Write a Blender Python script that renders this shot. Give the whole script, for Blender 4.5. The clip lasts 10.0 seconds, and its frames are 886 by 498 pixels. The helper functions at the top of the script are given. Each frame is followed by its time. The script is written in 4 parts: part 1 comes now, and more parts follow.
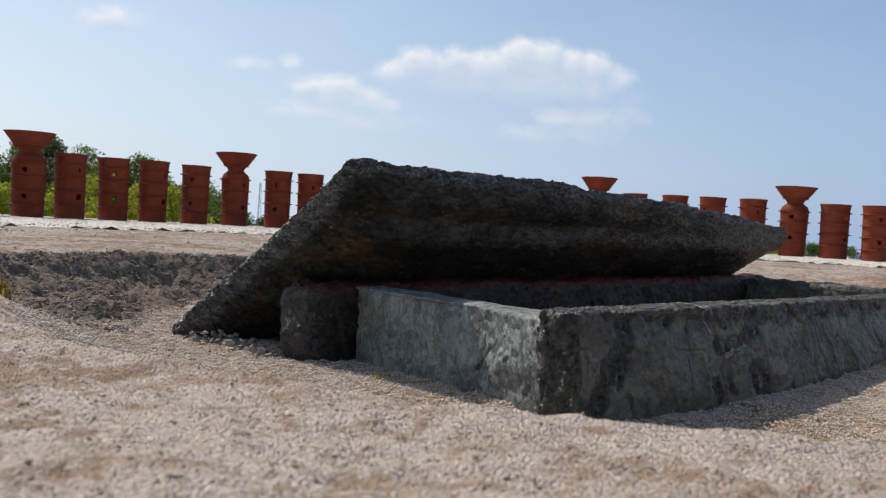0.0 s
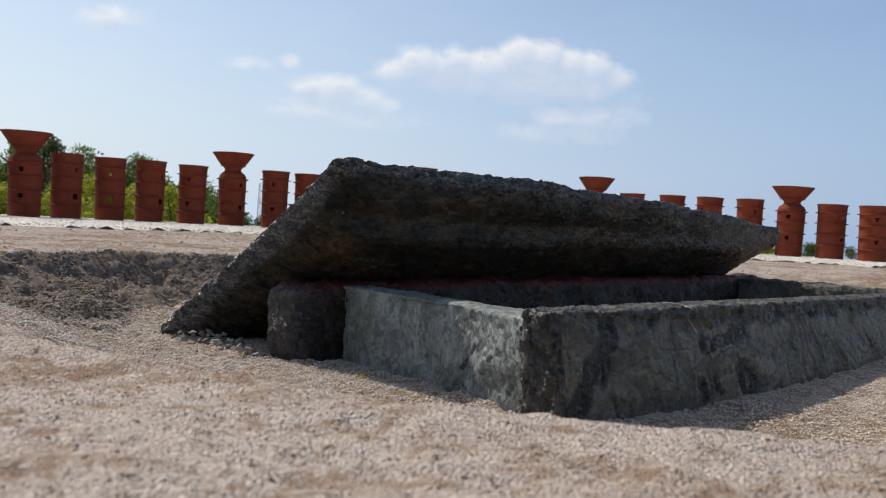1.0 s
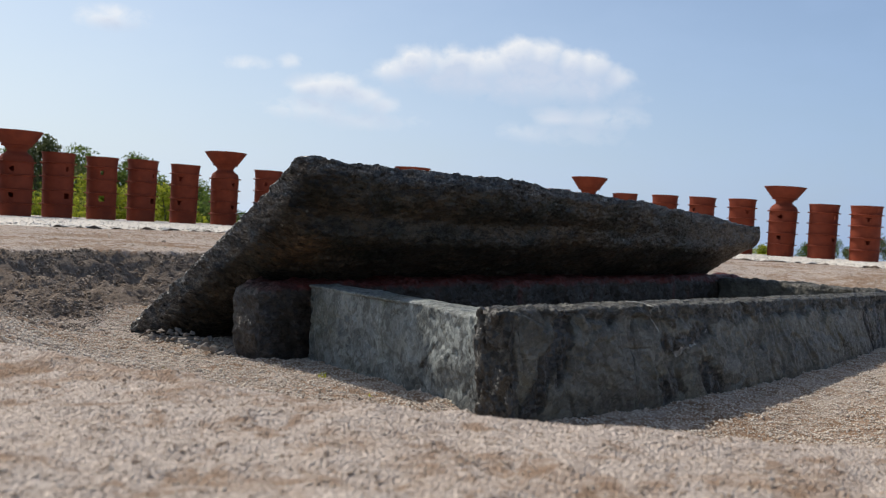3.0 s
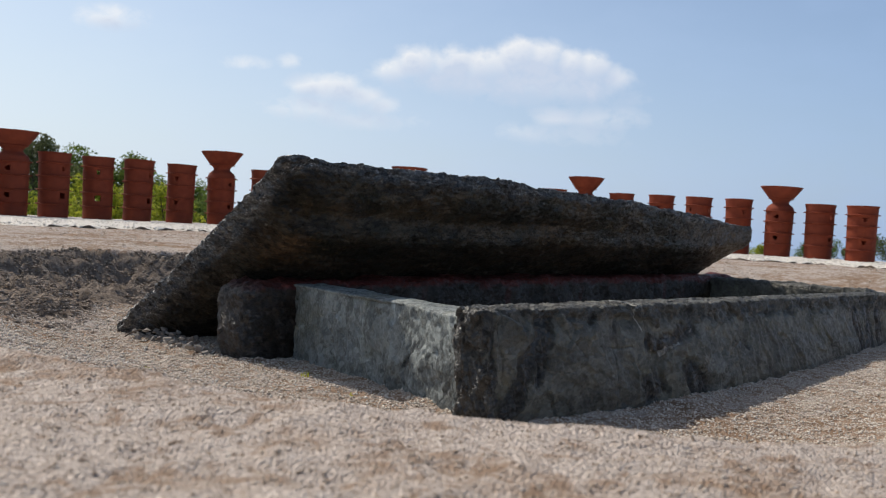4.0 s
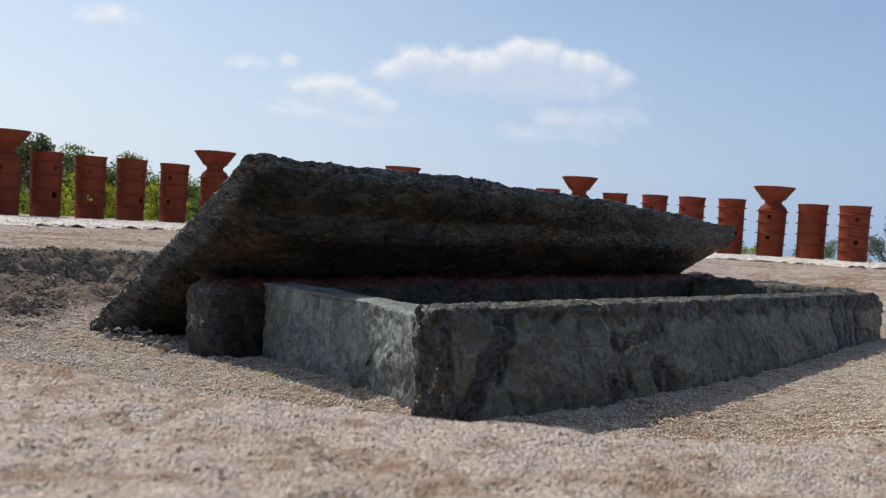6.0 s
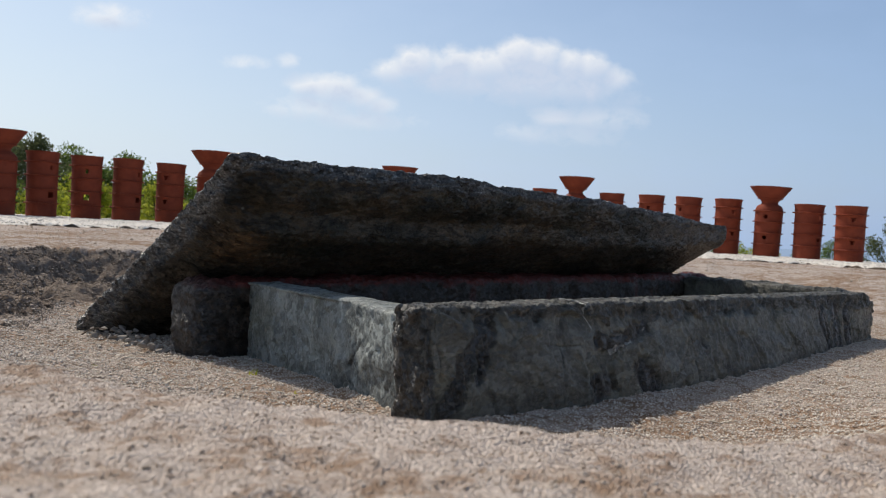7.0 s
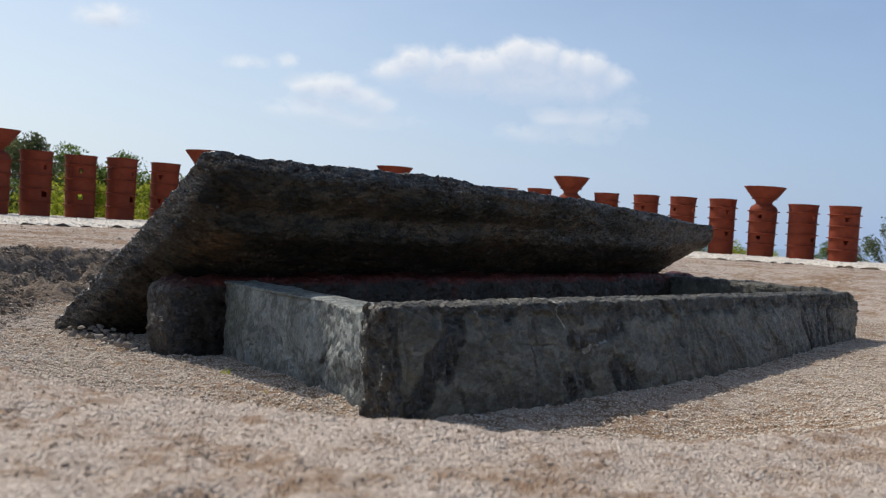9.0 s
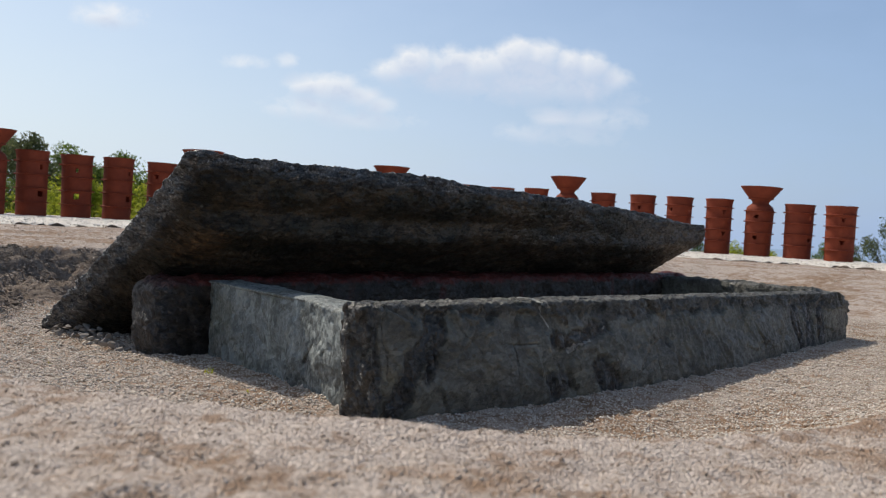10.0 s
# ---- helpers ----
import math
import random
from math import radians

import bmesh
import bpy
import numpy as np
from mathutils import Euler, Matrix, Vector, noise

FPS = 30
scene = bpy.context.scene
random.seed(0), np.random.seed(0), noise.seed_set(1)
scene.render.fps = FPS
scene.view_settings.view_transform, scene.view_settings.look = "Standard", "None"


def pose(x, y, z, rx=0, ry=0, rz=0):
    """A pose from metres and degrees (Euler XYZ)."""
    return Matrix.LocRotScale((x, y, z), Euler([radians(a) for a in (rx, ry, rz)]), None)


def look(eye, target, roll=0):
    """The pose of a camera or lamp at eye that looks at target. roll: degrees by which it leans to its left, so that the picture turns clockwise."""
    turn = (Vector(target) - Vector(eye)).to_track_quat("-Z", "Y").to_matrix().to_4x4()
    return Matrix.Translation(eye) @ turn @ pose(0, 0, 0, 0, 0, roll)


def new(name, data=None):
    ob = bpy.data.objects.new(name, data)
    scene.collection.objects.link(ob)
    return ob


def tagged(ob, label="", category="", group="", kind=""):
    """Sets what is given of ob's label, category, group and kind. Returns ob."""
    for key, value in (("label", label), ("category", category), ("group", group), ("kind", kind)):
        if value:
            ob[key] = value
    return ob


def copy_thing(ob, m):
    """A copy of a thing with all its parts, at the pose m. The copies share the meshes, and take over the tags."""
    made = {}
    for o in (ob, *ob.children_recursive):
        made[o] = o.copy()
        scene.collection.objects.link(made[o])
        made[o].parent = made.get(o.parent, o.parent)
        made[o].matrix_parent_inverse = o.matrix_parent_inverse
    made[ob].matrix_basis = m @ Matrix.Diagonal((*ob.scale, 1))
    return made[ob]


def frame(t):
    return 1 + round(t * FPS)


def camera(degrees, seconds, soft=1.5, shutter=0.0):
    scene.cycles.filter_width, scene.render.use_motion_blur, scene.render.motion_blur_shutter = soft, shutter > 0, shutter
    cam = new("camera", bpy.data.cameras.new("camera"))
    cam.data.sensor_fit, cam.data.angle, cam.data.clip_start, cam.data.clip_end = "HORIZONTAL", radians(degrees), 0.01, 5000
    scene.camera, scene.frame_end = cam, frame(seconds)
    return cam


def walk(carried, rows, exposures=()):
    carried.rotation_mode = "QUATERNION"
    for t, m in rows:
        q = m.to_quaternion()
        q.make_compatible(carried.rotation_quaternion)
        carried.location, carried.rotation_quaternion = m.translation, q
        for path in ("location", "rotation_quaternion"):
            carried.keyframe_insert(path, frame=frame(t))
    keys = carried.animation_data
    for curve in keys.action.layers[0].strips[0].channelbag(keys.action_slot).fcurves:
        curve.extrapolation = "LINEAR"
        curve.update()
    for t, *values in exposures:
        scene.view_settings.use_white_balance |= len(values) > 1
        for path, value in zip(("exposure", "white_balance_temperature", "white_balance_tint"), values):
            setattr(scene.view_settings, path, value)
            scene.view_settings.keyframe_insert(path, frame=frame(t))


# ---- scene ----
cam = camera(54.42, 10.0, soft=1.0)
cam.data.dof.use_dof = True
cam.data.dof.focus_distance = 2.9
cam.data.dof.aperture_fstop = 6.5
ROWS = [
    (0.0, 0.0000, 0.0000, 0.2000, 88.550, -2.970, 0.000),
    (0.5, 0.0181, 0.0007, 0.2002, 88.550, -2.982, -0.013),
    (1.0, 0.0400, 0.0016, 0.2005, 88.550, -2.993, -0.027),
    (1.5, 0.0727, 0.0028, 0.2009, 88.550, -3.005, -0.040),
    (2.0, 0.0987, 0.0038, 0.2013, 88.551, -3.016, -0.054),
    (2.5, 0.1240, 0.0048, 0.2016, 88.551, -3.028, -0.067),
    (4.0, 0.1947, 0.0076, 0.2025, 88.551, -3.063, -0.107),
    (4.5, 0.2224, 0.0086, 0.2029, 88.552, -3.074, -0.121),
    (5.0, 0.2442, 0.0095, 0.2032, 88.552, -3.086, -0.134),
    (5.5, 0.2655, 0.0103, 0.2034, 88.552, -3.098, -0.148),
    (7.0, 0.3366, 0.0131, 0.2044, 88.552, -3.133, -0.188),
    (7.5, 0.3545, 0.0138, 0.2046, 88.553, -3.144, -0.202),
    (8.0, 0.3779, 0.0147, 0.2049, 88.553, -3.156, -0.215),
    (8.5, 0.3934, 0.0153, 0.2051, 88.553, -3.167, -0.228),
    (9.0, 0.4104, 0.0159, 0.2053, 88.553, -3.179, -0.242),
    (9.5, 0.4347, 0.0169, 0.2056, 88.553, -3.191, -0.255),
    (10.0, 0.4563, 0.0177, 0.2059, 88.554, -3.202, -0.269),
]
walk(cam, [(t, pose(x, y, z, rx, ry, rz)) for t, x, y, z, rx, ry, rz in ROWS], exposures=[(0.0, 0.0), (10.0, 0.0)])

# ---- light: sun from the left, clear sky with a few cumulus clouds ----
SUN_AZ, SUN_EL = -51.5, 51.0
sun_dir = Vector((math.sin(radians(SUN_AZ)) * math.cos(radians(SUN_EL)), math.cos(radians(SUN_AZ)) * math.cos(radians(SUN_EL)), math.sin(radians(SUN_EL))))
sun_data = bpy.data.lights.new("sun", "SUN")
sun_data.energy, sun_data.angle, sun_data.color = 3.3, radians(0.6), (1.0, 0.91, 0.79)
sun = new("sun", sun_data)
sun.matrix_world = look(sun_dir * 40, (0, 0, 0))

world = bpy.data.worlds.new("sky")
scene.world = world
world.use_nodes = True


class Nodes:
    """A short way to write node trees."""

    def __init__(self, tree):
        self.tree = tree
        tree.nodes.clear()

    def add(self, kind, inputs=(), **props):
        n = self.tree.nodes.new("ShaderNode" + kind)
        for k, v in props.items():
            setattr(n, k, v)
        for k, v in dict(inputs).items():
            if isinstance(v, bpy.types.NodeSocket):
                self.tree.links.new(v, n.inputs[k])
            else:
                n.inputs[k].default_value = v
        return n

    def math(self, op, a, b=0.0, clamp=False):
        return self.add("Math", {0: a, 1: b}, operation=op, use_clamp=clamp).outputs[0]

    def ramp(self, fac, stops, mode="LINEAR"):
        n = self.add("ValToRGB", {0: fac})
        n.color_ramp.interpolation = mode
        els = n.color_ramp.elements
        while len(els) < len(stops):
            els.new(0.5)
        for e, (p, c) in zip(els, stops):
            e.position = p
            e.color = (c, c, c, 1) if isinstance(c, (int, float)) else (*c, 1)
        return n.outputs[0]

    def mix(self, fac, a, b, blend="MIX"):
        n = self.add("Mix", data_type="RGBA", blend_type=blend)
        for s, v in ((n.inputs[0], fac), (n.inputs[6], a), (n.inputs[7], b)):
            if isinstance(v, bpy.types.NodeSocket):
                self.tree.links.new(v, s)
            else:
                s.default_value = (*v, 1) if isinstance(v, tuple) and len(v) == 3 else v
        return n.outputs[2]

    def noise(self, vec, scale, detail=4.0, rough=0.55, dist=0.0):
        return self.add("TexNoise", {"Vector": vec, "Scale": scale, "Detail": detail, "Roughness": rough, "Distortion": dist}).outputs[0]

    def mapped(self, vec, scale=(1, 1, 1), loc=(0, 0, 0), rot=(0, 0, 0)):
        return self.add("Mapping", {0: vec, 1: loc, 2: rot, 3: scale}).outputs[0]


w = Nodes(world.node_tree)
sky = w.add("TexSky", sky_type="NISHITA", sun_disc=False, sun_elevation=radians(SUN_EL), sun_rotation=radians(SUN_AZ % 360), altitude=60.0, air_density=1.1, dust_density=1.6, ozone_density=1.2)
direction = w.add("TexCoord").outputs["Generated"]
sep = w.add("SeparateXYZ", {0: direction})
ahead = w.math("MAXIMUM", sep.outputs[1], 0.02)
az = w.math("DIVIDE", sep.outputs[0], ahead)
el = w.math("DIVIDE", sep.outputs[2], ahead)
flat = w.add("CombineXYZ", {0: az, 1: el}).outputs[0]
puff = w.noise(w.mapped(flat, (1, 1.25, 1)), 34.0, 8.0, 0.60, 0.2)
broad = w.noise(w.mapped(flat, (1, 2.2, 1), (3.1, 0.4, 0)), 6.5, 5.0, 0.55)
# heaped heads of the clouds: centre (side, height), half sizes, weight
HEAP = [(-0.064, 0.1785, 0.024, 0.016, 0.8), (-0.0385, 0.187, 0.030, 0.021, 0.9), (0.0005, 0.189, 0.033, 0.021, 0.9), (0.041, 0.187, 0.036, 0.021, 0.95), (0.078, 0.2005, 0.026, 0.024, 1.0),
        (0.106, 0.198, 0.029, 0.024, 1.0), (0.1375, 0.1945, 0.022, 0.021, 0.95), (0.1625, 0.192, 0.026, 0.021, 0.9), (0.189, 0.181, 0.025, 0.018, 0.75), (0.054, 0.173, 0.13, 0.020, 0.8), (0.139, 0.174, 0.07, 0.024, 0.8), (0.095, 0.161, 0.125, 0.017, 0.62)]
WISP = [(-0.164, 0.156, 0.023, 0.014, 0.74), (-0.132, 0.154, 0.034, 0.019, 0.84), (-0.102, 0.1455, 0.029, 0.015, 0.78), (-0.080, 0.136, 0.026, 0.013, 0.7), (-0.153, 0.1295, 0.06, 0.016, 0.68), (-0.100, 0.1195, 0.068, 0.014, 0.6),
        (-0.234, 0.1775, 0.030, 0.009, 0.55), (-0.185, 0.1825, 0.017, 0.009, 0.55), (-0.3925, 0.2215, 0.042, 0.016, 0.75), (0.1245, 0.1345, 0.034, 0.015, 0.68), (0.175, 0.136, 0.06, 0.018, 0.62), (0.135, 0.116, 0.08, 0.015, 0.54)]


def heaped(at):
    """How deep a direction lies inside the clouds."""
    most = None
    for cx, cy, rx, ry, weight in HEAP + WISP:
        d = w.add("VectorMath", {0: at, 1: (1 / rx, 1 / ry, 0.0), 2: (-cx / rx, -cy / ry, 0.0)}, operation="MULTIPLY_ADD").outputs[0]
        r2 = w.add("VectorMath", {0: d, 1: d}, operation="DOT_PRODUCT").outputs["Value"]
        m = w.add("Math", {0: r2, 1: -0.50 * weight, 2: weight}, operation="MULTIPLY_ADD").outputs[0]
        most = m if most is None else w.add("Math", {0: most, 1: m, 2: 0.12}, operation="SMOOTH_MAX").outputs[0]
    return most


cover = heaped(flat)
above = heaped(w.add("VectorMath", {0: flat, 1: (-0.008, 0.017, 0.0)}, operation="ADD").outputs[0])
wavy = w.math("SUBTRACT", puff, 0.5)
dens = w.math("MULTIPLY", w.math("SUBTRACT", w.math("ADD", cover, w.math("MULTIPLY", wavy, 1.5)), 0.23), 1.5, True)
dens = w.math("MULTIPLY", dens, w.math("MULTIPLY", w.math("MAXIMUM", cover, 0.0), 1.5, True))
veil = w.math("MULTIPLY", w.math("SUBTRACT", broad, 0.44, True), 1.3, True)
# haze that whitens the sky low down, more towards the sun
low = w.math("POWER", w.math("SUBTRACT", 1.0, w.math("MAXIMUM", sep.outputs[2], 0.0), True), 3.2)
across = w.math("ADD", w.math("MULTIPLY", sep.outputs[0], -0.95), 0.5, True)
haze = w.math("ADD", w.math("MULTIPLY", low, w.math("ADD", w.math("MULTIPLY", across, 0.22), 0.74)), w.math("MULTIPLY", veil, 0.3), True)
haze_col = w.mix(across, (3.45, 4.95, 7.85), (6.98, 7.95, 8.9))
SKY_GAIN = 0.105
crown_light = w.math("MULTIPLY", w.math("SUBTRACT", 0.80, w.math("ADD", above, w.math("MULTIPLY", wavy, 1.4))), 1.5, True)
cloud_col = w.mix(crown_light, (5.9, 6.55, 7.8), (9.0, 8.95, 8.95))
tinted = w.mix(1.0, sky.outputs[0], (0.98, 1.02, 1.09), "MULTIPLY")
# thin high haze that pales the blue overhead
tinted = w.mix(w.ramp(sep.outputs[2], [(0.30, 0.0), (0.62, 1.0)]), tinted, w.mix(1.0, tinted, (1.02, 0.92, 0.80), "MULTIPLY"))
col = w.mix(haze, tinted, haze_col)
col = w.mix(w.math("MULTIPLY", dens, 0.80), col, cloud_col)
bg = w.add("Background", {0: col, 1: SKY_GAIN})
w.tree.links.new(bg.outputs[0], w.add("OutputWorld").inputs[0])


# ---- materials ----
def material(name):
    m = bpy.data.materials.new(name)
    m.use_nodes = True
    return m, Nodes(m.node_tree)


def finish(n, color, rough, height=None, strength=0.5, distance=0.01, spec=0.4):
    ins = {"Base Color": color, "Roughness": rough, "Specular IOR Level": spec}
    if height is not None:
        ins["Normal"] = n.add("Bump", {"Height": height, "Strength": strength, "Distance": distance}).outputs[0]
    b = n.add("BsdfPrincipled", ins)
    n.tree.links.new(b.outputs[0], n.add("OutputMaterial").inputs[0])


def facets(n, p, scale, stretch, seed, ragged):
    """Small broken planes, each with its own tilt: their height, in cells, and a random value for each."""
    q = n.mapped(p, tuple(scale * k for k in stretch), (seed * 1.7, seed * 0.9, seed * 2.3))
    q = n.add("VectorMath", {0: ragged, 1: (0.9, 0.9, 0.9), 2: q}, operation="MULTIPLY_ADD").outputs[0]
    cell = n.add("TexVoronoi", {"Vector": q, "Scale": 1.0})
    away = n.add("VectorMath", {0: q, 1: cell.outputs["Position"]}, operation="SUBTRACT").outputs[0]
    tilt = n.add("VectorMath", {0: cell.outputs["Color"], 1: (0.5, 0.5, 0.5)}, operation="SUBTRACT").outputs[0]
    slope = n.add("VectorMath", {0: away, 1: tilt}, operation="DOT_PRODUCT").outputs["Value"]
    return slope, n.add("SeparateColor", {0: cell.outputs["Color"]}).outputs[1]


def ground_material():
    m, n = material("earth")
    p = n.add("NewGeometry").outputs["Position"]
    grain = n.noise(p, 210, 3, 0.6)
    clod = n.noise(p, 45, 5, 0.65)
    patch = n.noise(n.mapped(p, (1, 1.15, 1)), 7.5, 7, 0.62, 0.5)
    wide = n.noise(n.mapped(p, (1, 1.6, 1), (4, 1, 0)), 1.4, 3)
    cell = n.add("TexVoronoi", {"Vector": n.mix(0.004, p, n.add("TexNoise", {"Vector": p, "Scale": 60.0}).outputs[1]), "Scale": 240.0})
    cell_r = n.add("SeparateColor", {0: cell.outputs[1]}).outputs[0]
    sandy = n.mix(n.math("ADD", n.math("MULTIPLY", cell_r, 0.75), n.math("MULTIPLY", grain, 0.25)), (0.305, 0.248, 0.208), (0.735, 0.645, 0.57))
    brown = n.mix(clod, (0.23, 0.14, 0.082), (0.42, 0.29, 0.19))
    c = n.mix(n.ramp(n.math("ADD", n.math("MULTIPLY", patch, 0.55), n.math("MULTIPLY", wide, 0.45)), [(0.485, 0.0), (0.60, 0.80)]), sandy, brown)
    # small scuffed spots of damp brown earth
    scuff = n.ramp(n.math("ADD", n.math("MULTIPLY", n.noise(p, 17, 6, 0.66, 0.6), 0.7), n.math("MULTIPLY", wide, 0.3)), [(0.495, 0.0), (0.56, 1.0)])
    c = n.mix(n.math("MULTIPLY", scuff, 0.7), c, n.mix(clod, (0.17, 0.10, 0.055), (0.36, 0.235, 0.145)))
    pale = n.ramp(n.noise(p, 70, 2, 0.5), [(0.62, 0.0), (0.70, 1.0)])
    c = n.mix(n.math("MULTIPLY", pale, 0.35), c, (0.68, 0.62, 0.54))
    # darker cloddy subsoil of the dug bank
    bank = n.add("Attribute", attribute_name="bank").outputs["Fac"]
    soil = n.mix(n.ramp(clod, [(0.3, 0.0), (0.72, 1.0)]), (0.135, 0.106, 0.085), (0.36, 0.30, 0.245))
    c = n.mix(n.ramp(n.math("ADD", bank, n.math("MULTIPLY", n.math("SUBTRACT", patch, 0.5), 0.8)), [(0.25, 0.0), (0.55, 0.92)]), c, soil)
    # land below the mound: woods, then sea and far haze painted in as blue
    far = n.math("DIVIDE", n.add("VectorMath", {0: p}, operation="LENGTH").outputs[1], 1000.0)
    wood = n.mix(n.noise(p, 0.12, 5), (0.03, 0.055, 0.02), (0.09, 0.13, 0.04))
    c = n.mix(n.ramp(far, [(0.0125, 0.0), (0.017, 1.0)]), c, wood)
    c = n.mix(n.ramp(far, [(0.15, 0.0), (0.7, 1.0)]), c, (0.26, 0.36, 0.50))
    h = n.math("ADD", n.math("MULTIPLY", cell.outputs[0], -0.55), n.math("ADD", n.math("MULTIPLY", cell_r, 0.25), n.math("MULTIPLY", clod, 0.9)))
    finish(n, c, 0.95, h, 0.95, 0.008, 0.15)
    return m


def stone_material(name, face_light, face_dark, rind, red=False, pale=0.3, plates=0.35, run=(1.0, 1.0, 0.75)):
    """Split green schist: plain faces, a dark rind where "broken" says it is chipped, chalky bruises."""
    m, n = material(name)
    p = n.mapped(n.add("TexCoord").outputs["Object"], run)
    bent = n.mix(0.05, p, n.add("TexNoise", {"Vector": p, "Scale": 5.0, "Detail": 5.0, "Roughness": 0.6}).outputs[1])
    tone = n.noise(p, 3.2, 8, 0.66, 0.2)
    mott = n.noise(bent, 16, 9, 0.70, 0.2)
    grain = n.noise(p, 95, 6, 0.75)
    streak = n.noise(n.mapped(bent, (7, 7, 1.0), (5, 2, 1), (0, 0.45, 0)), 3.2, 7, 0.66, 0.2)
    base = n.math("ADD", n.math("ADD", n.math("MULTIPLY", tone, 0.5), n.math("MULTIPLY", mott, 0.43)), n.math("MULTIPLY", streak, 0.07))
    c = n.mix(n.ramp(base, [(0.40, 0.0), (0.60, 1.0)]), face_dark, face_light)
    # olive and rusty films
    film = n.ramp(n.noise(bent, 5.5, 6, 0.6), [(0.52, 0.0), (0.66, 1.0)])
    c = n.mix(n.math("MULTIPLY", film, 0.40), c, tuple(v * k for v, k in zip(face_light, (0.80, 0.74, 0.50))))
    c = n.mix(n.math("MULTIPLY", n.ramp(streak, [(0.58, 0.0), (0.72, 1.0)]), pale), c, tuple(min(1, 1.75 * v) for v in face_light))
    c = n.mix(n.math("MULTIPLY", n.ramp(mott, [(0.30, 1.0), (0.42, 0.0)]), 0.6), c, tuple(0.45 * v for v in face_dark))
    broken = n.add("Attribute", attribute_name="broken").outputs["Fac"]
    edge = n.ramp(n.math("ADD", broken, n.math("ADD", n.math("MULTIPLY", n.math("SUBTRACT", mott, 0.5), 0.8), n.math("MULTIPLY", n.math("SUBTRACT", grain, 0.5), 1.0))), [(0.25, 0.0), (0.80, 0.85)])
    c = n.mix(edge, c, n.mix(n.ramp(grain, [(0.35, 0.0), (0.68, 1.0)]), rind, tuple(4.2 * v for v in rind)))
    c = n.mix(n.math("MULTIPLY", n.ramp(grain, [(0.58, 0.0), (0.72, 1.0)]), 0.5), c, tuple(min(1, 1.8 * v) for v in face_light))
    chalk = n.add("Attribute", attribute_name="chalk").outputs["Fac"]
    c = n.mix(n.ramp(n.math("ADD", chalk, n.math("MULTIPLY", n.math("SUBTRACT", grain, 0.5), 1.6)), [(0.66, 0.0), (0.86, 0.7)]), c, (0.42, 0.42, 0.39))
    if red:
        z = n.add("SeparateXYZ", {0: n.add("NewGeometry").outputs["Position"]}).outputs[2]
        level = n.math("ADD", z, n.math("MULTIPLY", n.math("SUBTRACT", mott, 0.5), 0.10))
        band = n.ramp(n.math("ADD", level, 0.5), [(0.474, 0.0), (0.486, 1.0)])
        drip = n.math("MULTIPLY", n.ramp(n.noise(n.mapped(p, (8, 6, 0.5)), 2.0, 4, 0.5), [(0.60, 0.0), (0.66, 1.0)]), n.ramp(n.add("SeparateXYZ", {0: p}).outputs[0], [(0.3, 0.0), (0.4, 0.5)]))
        inside = n.ramp(n.add("SeparateXYZ", {0: p}).outputs[0], [(0.02, 0.5), (0.12, 1.0)])
        c = n.mix(n.math("MULTIPLY", n.math("MULTIPLY", n.math("MAXIMUM", band, drip), 0.9), inside), c, n.mix(grain, (0.060, 0.008, 0.006), (0.15, 0.026, 0.018)))
    ragged = n.add("TexNoise", {"Vector": p, "Scale": 26.0, "Detail": 4.0, "Roughness": 0.65}).outputs[1]
    rough = n.math("ADD", plates, n.math("MULTIPLY", edge, 1.7 - plates))
    h = n.math("MULTIPLY", grain, 0.0022)
    tones = None
    for scale, steep in ((22.0, 0.7), (60.0, 1.1), (140.0, 1.4)):
        slope, tint = facets(n, p, scale, (1.0, 1.0, 1.0), scale, ragged)
        h = n.math("ADD", h, n.math("MULTIPLY", slope, n.math("MULTIPLY", rough, steep / scale)))
        tones = tint if tones is None else n.math("ADD", tones, tint)
    h = n.math("ADD", h, n.math("MULTIPLY", mott, 0.006))
    c = n.mix(0.6, c, n.mix(1.0, c, n.ramp(n.math("DIVIDE", tones, 3.0), [(0.28, 0.42), (0.72, 1.6)]), "MULTIPLY"))
    finish(n, c, n.ramp(grain, [(0.3, 0.34), (0.7, 0.64)]), h, 1.0, 1.0, n.math("ADD", n.math("MULTIPLY", edge, 0.45), 0.34))
    return m


